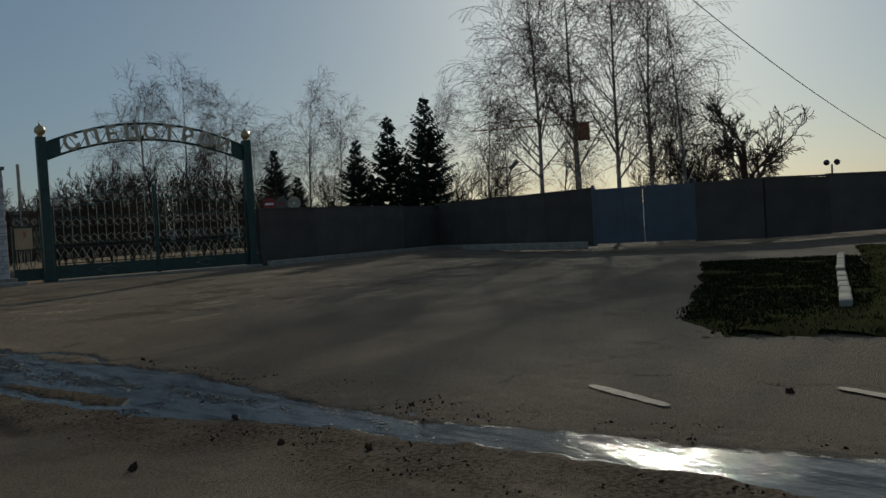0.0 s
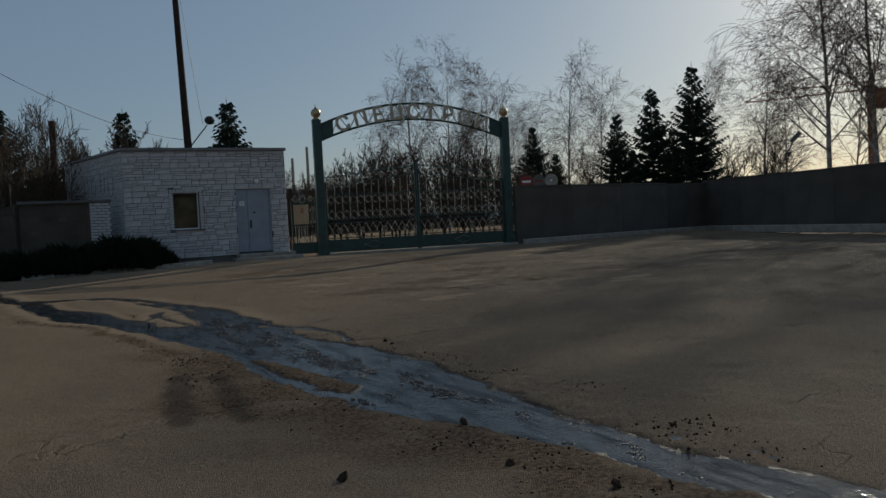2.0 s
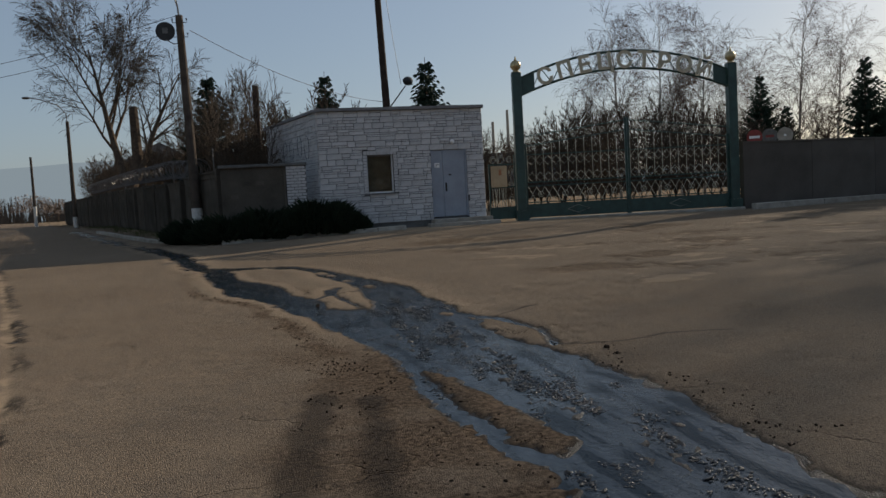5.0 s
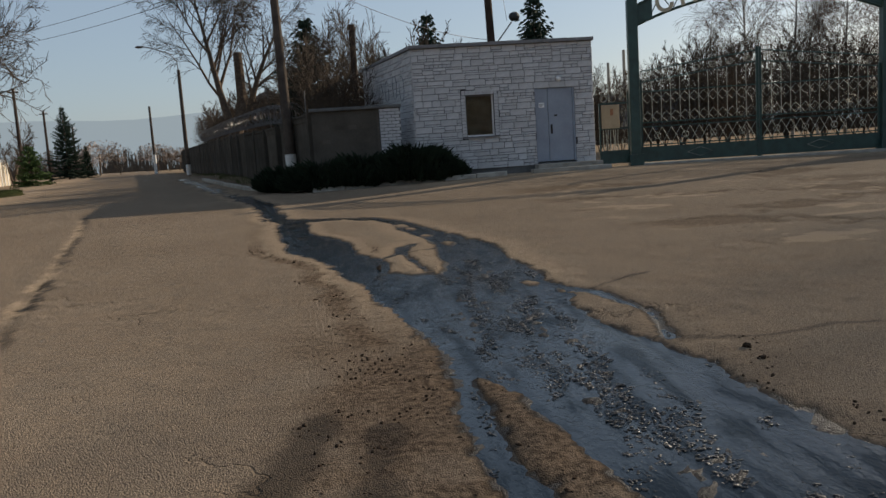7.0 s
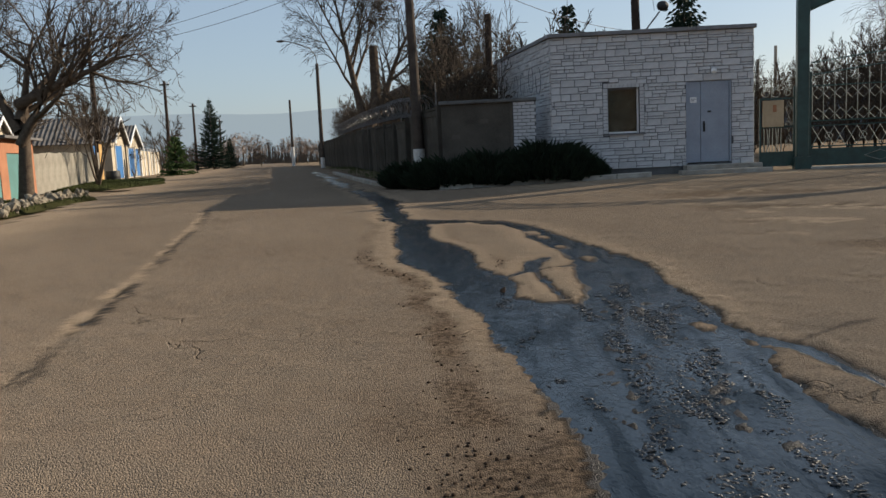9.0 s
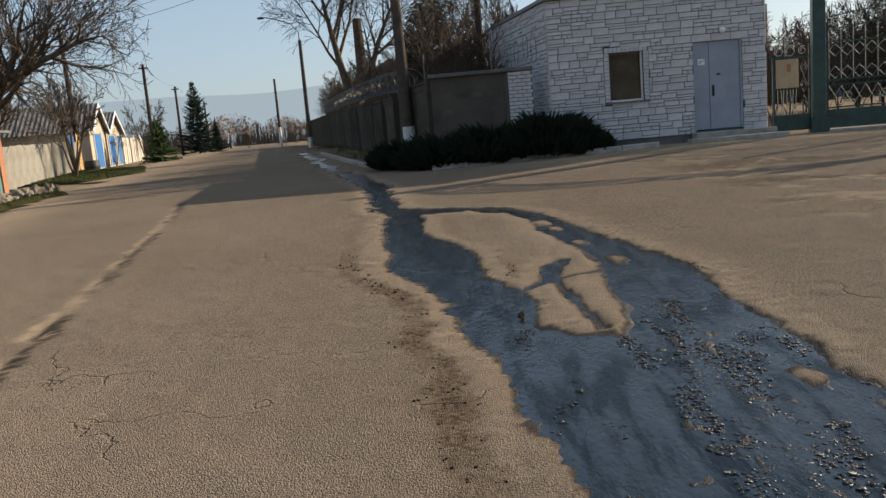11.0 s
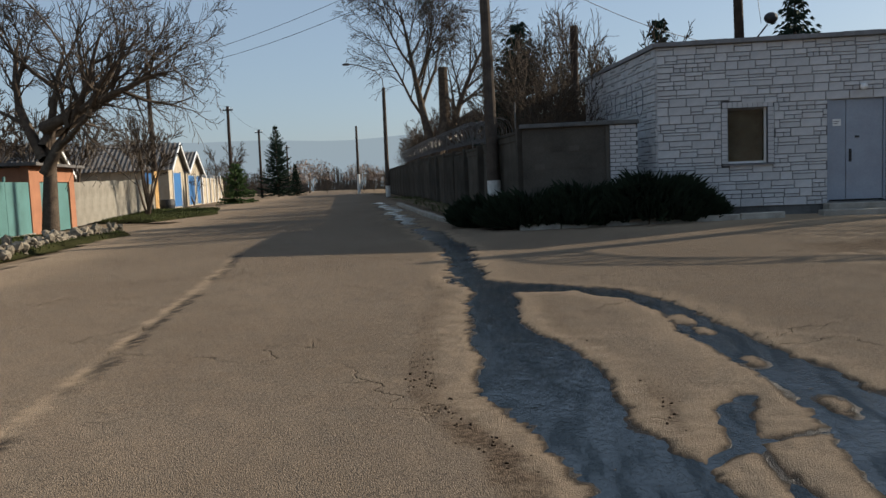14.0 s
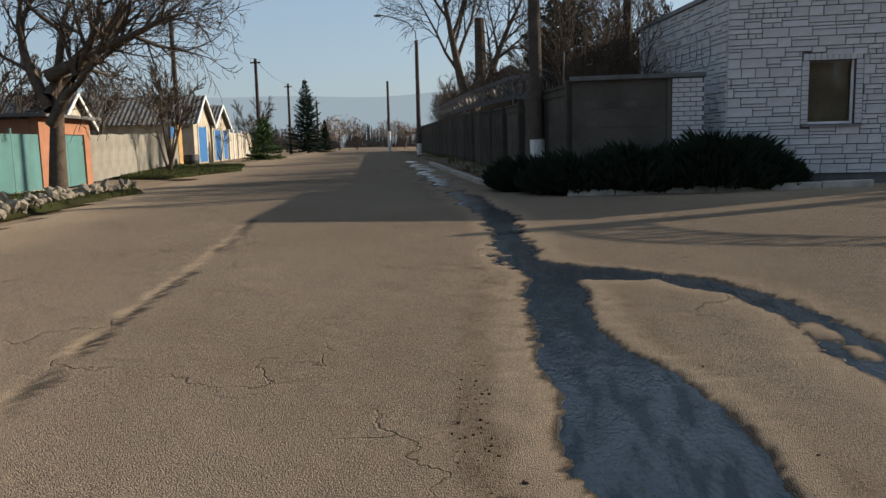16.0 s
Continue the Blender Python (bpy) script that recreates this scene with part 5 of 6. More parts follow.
tr = random.Random(19)
for x, y in ((-24, 64), (-27, 70), (-26, 78), (-31, 84), (-30, 97), (-35, 103), (-37, 112), (-24.5, 104), (-20.5, 112), (-19, 118)):
    s_ = tr.uniform(0.5, 0.75)
    copy_thing(thick, pose(x, y, gz(x, y), 0, 0, tr.uniform(0, 360)) @ Matrix.Diagonal((s_ * 1.3, s_ * 1.3, s_, 1)))
for k in range(17):
    p_ = FA + fdir * (4.0 + k * 3.4) + Vector((fdir.y, -fdir.x)) * tr.uniform(1.2, 3.8)
    s_ = tr.uniform(0.6, 0.85) * (1.0 if k < 9 else 1.2)
    copy_thing(thick, pose(p_.x, p_.y, gz(p_.x, p_.y), 0, 0, tr.uniform(0, 360)) @ Matrix.Diagonal((s_, s_, s_, 1)))
for x, y, s_ in ((2.5, 36.5, 1.1), (1.2, 38.5, 1.2), (3.2, 40.0, 1.3)):
    copy_thing(thick, pose(x, y, gz(x, y), 0, 0, x * 133 % 360) @ Matrix.Diagonal((s_ * 0.8, s_ * 0.8, s_, 1)))
for k in range(22):
    x, y = polar(1.6, 0.6, 17.5 + k * 0.9, tr.uniform(37, 50))
    s_ = tr.uniform(0.5, 0.85)
    copy_thing(thick, pose(x, y, gz(x, y), 0, 0, tr.uniform(0, 360)) @ Matrix.Diagonal((s_ * 1.2, s_ * 1.2, s_, 1)))
for x, y, s in ((0.6, 36.5, 0.75), (2.3, 38, 1.0), (-1.4, 42, 0.9), (4.2, 39.5, 1.1), (-3.2, 48, 0.8), (-5.0, 58, 0.9), (-6.2, 62, 0.9), (-8.2, 72, 0.9), (-10.5, 80, 1.0), (-14.5, 100, 1.2), (-16, 108, 1.3), (-1.8, 47, 1.0), (-2.4, 52, 0.8)):
    copy_thing(scrub, pose(x + 2.0, y, gz(x, y), 0, 0, x * 77 % 360) @ Matrix.Diagonal((s, s, s, 1)))
# the old tree at the roadside
WALNUT = dict(levels=4, kids=(9, 8, 7, 6), spread=(0.95, 0.6, 0.6, 0.6), shrink=(0.95, 0.52, 0.55, 0.55), wander=0.13, rise=0.04, droop=-0.02, droop_from=2, taper=0.93, tip=0.007, thin=0.58, stem=0.56, turn=False)
WALNUT["from"] = (0.42, 0.25, 0.1, 0.1)
WALNUT["stems"] = ((0.6, -0.15, 0.8, 0.18, 0.8), (-0.5, 0.1, 0.9, 0.22, 0.75), (0.9, -0.1, 0.42, 0.3, 0.8), (0.3, 0.5, 0.9, 0.25, 0.7))
bare_tree("roadside_tree", 63, WALNUT, -11.6, 30.0, 10.4, 0.26, "old bare spreading tree with a leaning trunk at the roadside", BARK, TWIG, (0.12, 0.0, 1))
SMALL = dict(SCRUB, levels=3, kids=(6, 6, 5), stem=0.9)
SMALL["from"] = (0.45, 0.2, 0.1)
SMALL["stems"] = ((-0.35, 0.1, 1, 0.02, 0.9), (0.25, 0.1, 1, 0.02, 0.9))
bare_tree("small_fruit_tree", 71, SMALL, -17.0, 46.0, 4.6, 0.12, "small bare three-stemmed tree on the grass verge", BARK, TWIG)
sf = bare_tree("small_fruit_tree", 73, SMALL, -16.2, 44.2, 3.8, 0.09, "small bare leaning tree on the grass verge", BARK, TWIG, (-0.3, 0, 1))
for x, y, s in ((-21.3, 66, 0.75), (-22.8, 63.5, 0.6), (-25, 74, 1.2), (-27, 66, 1.5), (-29, 60, 1.5), (-26, 54, 1.4), (-24, 47, 1.4), (-22, 42, 1.5)):
    copy_thing(sf, pose(x, y, gz(x, y), 0, 0, x * 77 % 360) @ Matrix.Diagonal((s, s, s, 1)))


def conifer(name, seed, h, r, mat, label, x, y, whorls=22, sparse=1.0, group=""):
    """Whorls of drooping boughs, each a stem with rows of short needle sprays."""
    g = random.Random(seed)
    V, F = [], []
    for w in range(whorls):
        t = w / whorls
        z = h * (0.05 + 0.93 * t)
        length = r * (1 - t) ** 0.85 * g.uniform(0.8, 1.1) + 0.05
        n = int((9 if t < 0.75 else 6) * sparse)
        for k in range(n):
            a = 6.2832 * (k + g.random() * 0.7) / n
            ln = length * g.uniform(0.6, 1.15)
            zk = z + g.uniform(-0.6, 0.6) * h / whorls
            droop = 0.32 - 0.75 * t + g.uniform(-0.1, 0.1)
            steps = max(3, int(ln / 0.16))
            for s in range(steps):
                u = (s + 0.6) / steps
                cx, cy = math.cos(a) * ln * u, math.sin(a) * ln * u
                cz = zk - droop * ln * u + 0.28 * ln * u * u
                for side in (-1, 1, 0):
                    ba = a + side * g.uniform(0.5, 1.0)
                    bl = (0.10 + 0.26 * (1 - u) * min(ln, 1.2)) * g.uniform(0.7, 1.3) + 0.08
                    wd = 0.035 + 0.025 * g.random()
                    dx, dy = math.cos(ba), math.sin(ba)
                    o = len(V)
                    V.extend([(cx - dy * wd, cy + dx * wd, cz), (cx + dy * wd, cy - dx * wd, cz + 0.02), (cx + dx * bl, cy + dy * bl, cz - g.uniform(0.02, 0.16)), (cx + dx * bl * 0.4, cy + dy * bl * 0.4, cz + 0.07)])
                    F.extend([(o, o + 1, o + 2), (o, o + 3, o + 2), (o + 1, o + 3, o + 2)])
    t = thing(name, pose(x, y, gz(x, y)), label, "tree", group)
    part("trunk", tube(B(), [(0, 0, -0.1), (0, 0, h * 0.6), (0, 0, h)], [h * 0.018, h * 0.01, 0.01], 7), BARK, t)
    part("crown", raw("crown", V, F, mat), mat, t)
    return t


SL = "dark green spruce with drooping layered boughs"
sp = conifer("spruce_tree", 3, 9.4, 2.8, NEEDLE, SL, *polar(0.45, -1.24, 46.4, 49), 30, group="spruces beyond the wall")
sp2 = conifer("spruce_tree", 9, 8.3, 2.5, NEEDLE, SL, *polar(0.45, -1.24, 43.7, 49.5), 28, group="spruces beyond the wall")
for az, s, dist, src in ((41.4, 0.82, 48.5, sp2), (35.7, 0.68, 48, sp), (37.2, 0.60, 52, sp2), (45.0, 0.6, 48.5, sp), (42.4, 0.5, 48.5, sp)):
    x, y = polar(0.45, -1.24, az, dist)
    copy_thing(src, pose(x, y, gz(x, y), 0, 0, az * 50) @ Matrix.Diagonal((s, s, s, 1)))
for x, y, s, src in ((-26.2, 91.3, 0.82, sp), (-25.0, 93.5, 0.42, sp2)):
    copy_thing(src, pose(x, y, gz(x, y), 0, 0, 40) @ Matrix.Diagonal((s, s, s, 1)))
conifer("young_pine", 5, 2.9, 1.35, PINE, "bushy light green young pine at the roadside", -19.2, 62.5, 10, 1.3)
th = conifer("thuja_tree", 6, 8.1, 2.5, NEEDLE, "dark slender conifer top behind the gatehouse", *polar(1.63, 0.58, 7.1, 47), 26, 1.2, group="conifers behind the gatehouse")
for az, s, dist in ((14.0, 1.07, 47), (-0.5, 0.9, 40), (13.2, 0.8, 49)):
    x, y = polar(1.63, 0.58, az, dist)
    copy_thing(th, pose(x, y, gz(x, y), 0, 0, az * 50) @ Matrix.Diagonal((s * 1.1, s * 1.1, s, 1)))


def juniper(x, y, rx, ry, h, seed):
    """A low spreading shrub of arching needle sprays."""
    g = random.Random(seed)
    V, F = [], []
    for k in range(2600):
        a, u = g.uniform(0, 6.2832), math.sqrt(g.random())
        cx, cy = math.cos(a) * u * rx, math.sin(a) * u * ry
        top = h * (1 - u ** 2.0 * 0.8) * g.uniform(0.2, 0.85) * (1 + 0.35 * math.sin(3 * a + seed) * u)
        for _ in range(2):
            ba = a + g.uniform(-0.9, 0.9)
            bl, wd = g.uniform(0.12, 0.5), g.uniform(0.015, 0.035)
            dx, dy = math.cos(ba), math.sin(ba)
            up = g.uniform(0.05, 0.36)
            o = len(V)
            V.extend([(cx - dy * wd, cy + dx * wd, top), (cx + dy * wd, cy - dx * wd, top), (cx + dx * bl, cy + dy * bl, top + up), (cx + dx * bl * 0.4, cy + dy * bl * 0.4, top + up * 0.1 - 0.05)])
            F.extend([(o, o + 1, o + 2), (o, o + 3, o + 2), (o + 1, o + 3, o + 2)])
    t = thing("juniper_bush", pose(x, y, gz(x, y) + 0.02), "low dark spreading juniper at the foot of the wall", "bush", "junipers by the gatehouse")
    part("foliage", raw("foliage", V, F, JUNIPER), JUNIPER, t)
    part("stems", tube(B(), [(0, 0, -0.05), (0.1, 0, h * 0.3), (0.3, 0.1, h * 0.6)], [0.06, 0.05, 0.02], 6), BARK, t)


juniper(4.7, 28.55, 1.35, 0.75, 1.15, 1)
juniper(3.1, 28.75, 1.2, 0.7, 0.98, 2)
juniper(1.9, 29.0, 1.1, 0.7, 0.86, 3)
juniper(0.75, 30.6, 0.9, 0.9, 0.7, 4)
juniper(5.6, 28.5, 0.55, 0.4, 0.55, 5)

# ---------------------------------------------------------------- house row across the road
SA, SB = Vector((-14.2, 33.0)), Vector((-20.12, 53.4))
sdir = (SB - SA).normalized()
sang = math.degrees(math.atan2(sdir.y, sdir.x))


def street(s, off=0.0):
    """A place s metres along the row's front line and off metres towards the road."""
    p = SA + sdir * s + Vector((sdir.y, -sdir.x)) * off
    return p.x, p.y


def row_pose(s, off=0.0, z=None):
    x, y = street(s, off)
    return pose(x, y, gz(x, y) if z is None else z, 0, 0, sang)


tf = thing("teal_fence", row_pose(-6.0), "teal painted sheet-metal fence on steel posts", "fence")
for i in range(3):
    part("sheet", box(B(), i * 1.95, i * 1.95 + 1.93, -0.02, 0.02, 0.12, 1.75), TEAL, tf)
    part("post", tube(B(), [(i * 1.95, 0.0, 0), (i * 1.95, 0, 1.9)], 0.04, 8), TEAL, tf)
part("foot", box(B(), 0, 5.9, -0.1, 0.1, -0.1, 0.12), KERB, tf)
gar = thing("garage", row_pose(0.0), "small salmon-rendered garage with teal doors", "garage")
part("wall", box(B(), 0, 0.95, -0.0, 0.25, -0.1, 2.25), ORANGE, gar)
part("wall", box(B(), 4.1, 4.7, 0.0, 0.25, -0.1, 2.25), ORANGE, gar)
part("lintel", box(B(), 0.95, 4.1, 0.0, 0.25, 1.75, 2.25), ORANGE, gar)
part("side_wall", box(B(), 0, 0.25, 0.26, 5.0, -0.1, 2.2), ORANGE, gar)
part("back_wall", box(B(), 0.26, 4.7, 4.8, 5.0, -0.1, 2.2), ORANGE, gar)
for i in range(2):
    dl = part("garage_door", bevel(box(B(), 0.97 + i * 1.565, 2.52 + i * 1.565, 0.06, 0.11, 0.02, 1.74), 0.008), TEAL, gar)
    part("hinge", box(B(), 0.98 + i * 3.0, 1.05 + i * 3.0, 0.04, 0.059, 1.4, 1.5), BLACK, dl)
part("roof", box(B(), -0.3, 5.0, -0.35, 5.2, 2.26, 2.36), SLATE, gar, "dark overhanging flat roof")
# long pale fence of upright corrugated sheets
wf = thing("pale_fence", row_pose(4.75), "off-white fence of upright corrugated sheets", "fence")
sheet_mesh = None
for i in range(13):
    if sheet_mesh is None:
        bm = B()
        pts = []
        n = 32
        for k in range(n + 1):
            pts.append((1.10 * k / n, 0.03 * math.cos(k / n * 6.2832 * 8)))
        a = [bm.verts.new((x, y, 0.05)) for x, y in pts]
        b = [bm.verts.new((x, y, 1.72)) for x, y in pts]
        c = [bm.verts.new((x, y + 0.012, 0.05)) for x, y in pts]
        d = [bm.verts.new((x, y + 0.012, 1.72)) for x, y in pts]
        for k in range(n):
            bm.faces.new((a[k], a[k + 1], b[k + 1], b[k]))
            bm.faces.new((c[k + 1], c[k], d[k], d[k + 1]))
            bm.faces.new((b[k], b[k + 1], d[k + 1], d[k]))
        sheet_mesh = finish("sheet", bm, WHITEFENCE)
    s = 4.75 + i * 1.12
    x, y = street(s)
    ob = part("sheet", sheet_mesh, WHITEFENCE, wf)
    ob.matrix_basis = pose(i * 1.12, 0, gz(x, y) - gz(*street(4.75)) + 0.02 * (i % 3), 0, random.Random(i).uniform(-0.6, 0.6), 0)
board = solid("blue_board", bevel(box(B(), 0, 1.5, -0.06, -0.03, 1.5, 2.1), 0.01), BLUEPAINT, "dark blue board hung on the pale fence", "board", m=row_pose(17.0))
ochre = thing("ochre_gate", row_pose(19.4), "narrow gate of ochre boards in the fence line", "gate")
for i in range(6):
    part("board", box(B(), i * 0.16, i * 0.16 + 0.15, -0.03, 0.0, 0.05, 2.2), OCHRE, ochre)
barrel = solid("dark_barrel", bevel(tube(B(), [(0, 0, 0), (0, 0, 0.3), (0, 0, 0.62)], [0.36, 0.42, 0.38], 18), 0.02), BLACK, "dark round tub standing on the verge", "tub", m=row_pose(18.6, 0.8))


def slate_roof(bm, x0, x1, y0, y1, z0, z1, waves):
    """One slope of corrugated slate from the eave (x0, z0) up to the ridge (x1, z1)."""
    n = waves * 4
    rows_ = []
    for k in range(n + 1):
        y = y0 + (y1 - y0) * k / n
        w = 0.035 * math.cos(k / 4 * 6.2832)
        rows_.append([bm.verts.new((x0, y, z0 + w)), bm.verts.new((x1, y, z1 + w)), bm.verts.new((x0, y, z0 + w - 0.02)), bm.verts.new((x1, y, z1 + w - 0.02))])
    for a, b in zip(rows_, rows_[1:]):
        bm.faces.new((a[0], b[0], b[1], a[1]))
        bm.faces.new((a[2], a[3], b[3], b[2]))
        bm.faces.new((a[0], a[2], b[2], b[0]))
    return bm


def house(s, width, depth, eave, ridge, wall, label, doors):
    h = thing("house", row_pose(s), label, "house", "houses in the row")
    gable = [(0, -0.1), (width, -0.1), (width, eave), (width / 2, ridge), (0, eave)]
    part("front_wall", prism(B(), gable, 0.0, 0.2), wall, h)
    part("side_wall", box(B(), 0, 0.2, 0.201, depth, -0.1, eave), wall, h)
    part("side_wall", box(B(), width - 0.2, width, 0.201, depth, -0.1, eave), wall, h)
    part("back_wall", prism(B(), gable, depth + 0.001, depth + 0.2), wall, h)
    part("roof_slope", slate_roof(B(), -0.35, width / 2, -0.3, depth + 0.3, eave - 0.15, ridge + 0.06, 34), SLATE, h, "grey corrugated slate")
    part("roof_slope", slate_roof(B(), width + 0.35, width / 2, -0.3, depth + 0.3, eave - 0.15, ridge + 0.06, 34), SLATE, h)
    for sx in (-1, 1):
        x_e = width / 2 + sx * (width / 2 + 0.36)
        bm = B()
        prism(bm, [(x_e, eave - 0.28), (width / 2, ridge - 0.08), (width / 2, ridge + 0.10), (x_e, eave - 0.08)], -0.36, -0.31)
        part("bargeboard", bm, PVC, h, "white bargeboard")
    for x0, x1, z1, mat in doors:
        d = part("door", bevel(box(B(), x0, x1, -0.05, -0.004, 0.05, z1), 0.008), mat, h, "bright blue door")
        for xx in (x0 - 0.09, x1 + 0.005):
            part("jamb", box(B(), xx, xx + 0.085, -0.07, -0.004, 0.0, z1 + 0.1), PVC, d)
    return h


house(23.9, 5.6, 9.0, 2.5, 4.1, CREAM, "low cottage with a corrugated slate roof and white gable trim", ((1.2, 3.9, 2.2, BLUEPAINT),))
house(30.3, 6.6, 8.0, 2.4, 3.8, CREAM, "small cream cottage with a slate roof and blue gates", ((0.5, 3.2, 2.1, BLUEPAINT), (4.2, 6.0, 2.1, BLUEPAINT)))
cw = thing("cream_wall", row_pose(37.6), "cream rendered street wall with pale piers", "wall")
for i in range(6):
    part("panel", box(B(), i * 2.3 + 0.3, i * 2.3 + 2.3, 0.02, 0.16, -0.3, 2.0), CREAM, cw)
    part("pier", box(B(), i * 2.3, i * 2.3 + 0.3, -0.04, 0.22, -0.3, 2.25), PVC, cw)
house(41.5, 5.0, 8.0, 2.3, 3.6, CREAM, "distant cottage with a dark slate roof", ()).matrix_basis = row_pose(41.5, -3.0)
house(7.5, 5.0, 8.0, 2.3, 3.9, CREAM, "cottage behind the pale fence with a slate roof", ()).matrix_basis = row_pose(7.5, -6.5)
house(15.0, 5.0, 8.0, 2.3, 3.9, CREAM, "cottage behind the pale fence with a grey slate roof", ()).matrix_basis = row_pose(16.0, -5.0)

# stone edging round the roadside tree
stones = thing("stone_edging", pose(0, 0, 0), "low dry edging of rough pale limestone lumps", "stone edging")
stone_meshes = []
for k in range(5):
    bm = B()
    bmesh.ops.create_icosphere(bm, subdivisions=1, radius=0.2)
    g = random.Random(k)
    for v in bm.verts:
        v.co *= g.uniform(0.7, 1.2)
        v.co.z *= 0.75
    stone_meshes.append(finish("stone", bm, STONE))
g = random.Random(2)
edge = [Vector((-8.7, 23.0)), Vector((-9.6, 26.4)), Vector((-10.2, 29.0)), Vector((-10.7, 31.6)), Vector((-10.9, 32.6))]
for a, b in zip(edge, edge[1:]):
    n = int((b - a).length / 0.17)
    for i in range(n):
        for lay in range(3):
            p = a.lerp(b, (i + g.random()) / n)
            x, y = p.x - g.uniform(0, 0.55), p.y
            part("stone", stone_meshes[g.randrange(5)], STONE, stones, m=pose(x, y, gz(x, y) + 0.10 + 0.12 * lay * g.random(), g.uniform(0, 360), g.uniform(0, 360), g.uniform(0, 360)) @ Matrix.Diagonal([g.uniform(0.35, 0.85)] * 3 + [1]))

# big dim house behind the fence
bh = thing("brick_house", pose(-9.0, 84, 0.3, 0, 0, 14.7), "dim two-storey brick house behind trees and fence", "house")
part("wall", box(B(), 0, 9, 0, 9, -0.3, 5.0), BUILDING, bh)
bm = B()
prism(bm, [(-0.5, 4.95), (9.5, 4.95), (4.5, 7.6)], -0.5, 9.5)
part("roof", bm, SLATE, bh)
for i in range(3):
    w_ = part("window", box(B(), 1.0 + i * 2.8, 2.2 + i * 2.8, -0.04, -0.003, 2.6, 4.0), PVC, bh)
    part("pane", box(B(), 1.08 + i * 2.8, 2.12 + i * 2.8, -0.05, -0.041, 2.68, 3.92), BLACK, w_)

# ---------------------------------------------------------------- beyond the gate: buildings, chimneys, crane, lamps
shed = thing("factory_shed", pose(*polar(1.63, 0.58, 20.5, 120), 0, 0, 0, -20), "long low pale-blue factory hall far behind the gate", "factory")
part("wall", box(B(), -11, 11, 0, 12, -3, 6.6), BLUEGATE, shed)
part("roof", box(B(), -11.3, 11.3, -0.3, 12.3, 6.602, 7.0), ROOFFELT, shed)
for az, top in ((18.45, 27.0), (19.5, 31.0)):
    x, y = polar(1.63, 0.58, az, 300)
    c = thing("chimney", pose(x, y, -6), "tall slim factory chimney in the haze", "chimney", "far chimneys")
    part("shaft", tube(B(), [(0, 0, 0), (0, 0, top + 6)], [0.75, 0.5], 14), KERB, c)
crane = thing("tower_crane", pose(*polar(0.45, -1.24, 57.0, 150), 0, 0, 0, -57), "rusty orange tower crane behind the birches", "crane")
mast = part("mast", tube(B(), [(0, 0, -3), (0, 0, 20)], 0.45, 4), CRANE, crane)
jib = part("jib", tube(B(), [(-19, 0, 19.2), (3.5, 0, 19.2)], 0.12, 4), CRANE, crane)
part("upper_chord", tube(B(), [(-19, 0, 19.3), (-16, 0, 20.5), (2, 0, 20.5)], 0.10, 4), CRANE, jib)
for i in range(18):
    part("brace", tube(B(), [(-18 + i * 1.1, 0, 19.2 if i % 2 else 20.5), (-16.9 + i * 1.1, 0, 20.5 if i % 2 else 19.2)], 0.06, 3), CRANE, jib)
part("cab", box(B(), -0.3, 2.6, -1.0, 1.0, 16.0, 19.0), CRANE, crane)
yl = thing("yard_floodlight", pose(*polar(0.45, -1.24, 51.5, 49), 0.2), "tilted yard floodlight on a leaning pole", "floodlight")
part("pole", tube(B(), [(-0.2, 0, 0), (0.1, 0, 3.0), (0.7, -0.5, 4.6)], 0.05, 7), STEEL, yl)
part("head", bevel(box(B(), -0.35, 0.35, -0.16, 0.16, -0.12, 0.12), 0.04), STEEL, yl, m=pose(0.8, -0.55, 4.75, 0, -45, -50))
tl = thing("twin_floodlight", pose(*polar(0.45, -1.24, 73.3, 47), 0.2), "pole with a pair of small floodlights", "floodlight")
part("pole", tube(B(), [(0, 0, 0), (0, 0, 3.3)], 0.05, 7), STEEL, tl)
for k in (-0.22, 0.22):
    part("head", ball(B(), (k * 0.6, -k, 3.4), 0.16, 10, 8), BLACK, tl)

# ---------------------------------------------------------------- distance
def belt(name, seed, y, x0, x1, zlow, hmin, hmax, mat, label, step=1.6, depth=14.0):
    """A far line of bare crowns, thin upright sprays set close together."""
    g = random.Random(seed)
    V, F = [], []
    x = x0
    while x < x1:
        h = g.uniform(hmin, hmax) * (0.95 + 0.05 * math.sin(x * 0.05))
        yy = y + g.uniform(-depth, depth)
        for _ in range(46):
            lean, up = g.gauss(0, 0.42), g.uniform(0.45, 1.0)
            root, top = zlow + h * g.uniform(0.25, 0.6), zlow + h * up * (1 - 0.35 * min(abs(lean), 1) ** 2)
            bx, w = x + lean * h * 0.03, h * g.uniform(0.004, 0.009)
            tx, ty = x + lean * h * 0.32 * min(1.0, 14.0 / h), yy + g.gauss(0, 1.2)
            o = len(V)
            V.extend([(bx - w, yy, root), (bx + w, yy + 0.1, root), (tx + w * 0.5, ty, max(top, root + 0.3)), (tx - w * 0.5, ty, max(top, root + 0.3))])
            F.append((o, o + 1, o + 2, o + 3))
        o = len(V)
        V.extend([(x - step, yy, zlow), (x + step, yy, zlow), (x + step * 0.9, yy, zlow + h * g.uniform(0.6, 0.82)), (x - step * 0.9, yy, zlow + h * g.uniform(0.6, 0.82))])
        F.append((o, o + 1, o + 2, o + 3))
        x += step
    return tagged(new(name, raw(name, V, F, mat)), label, "woods", kind="stuff")


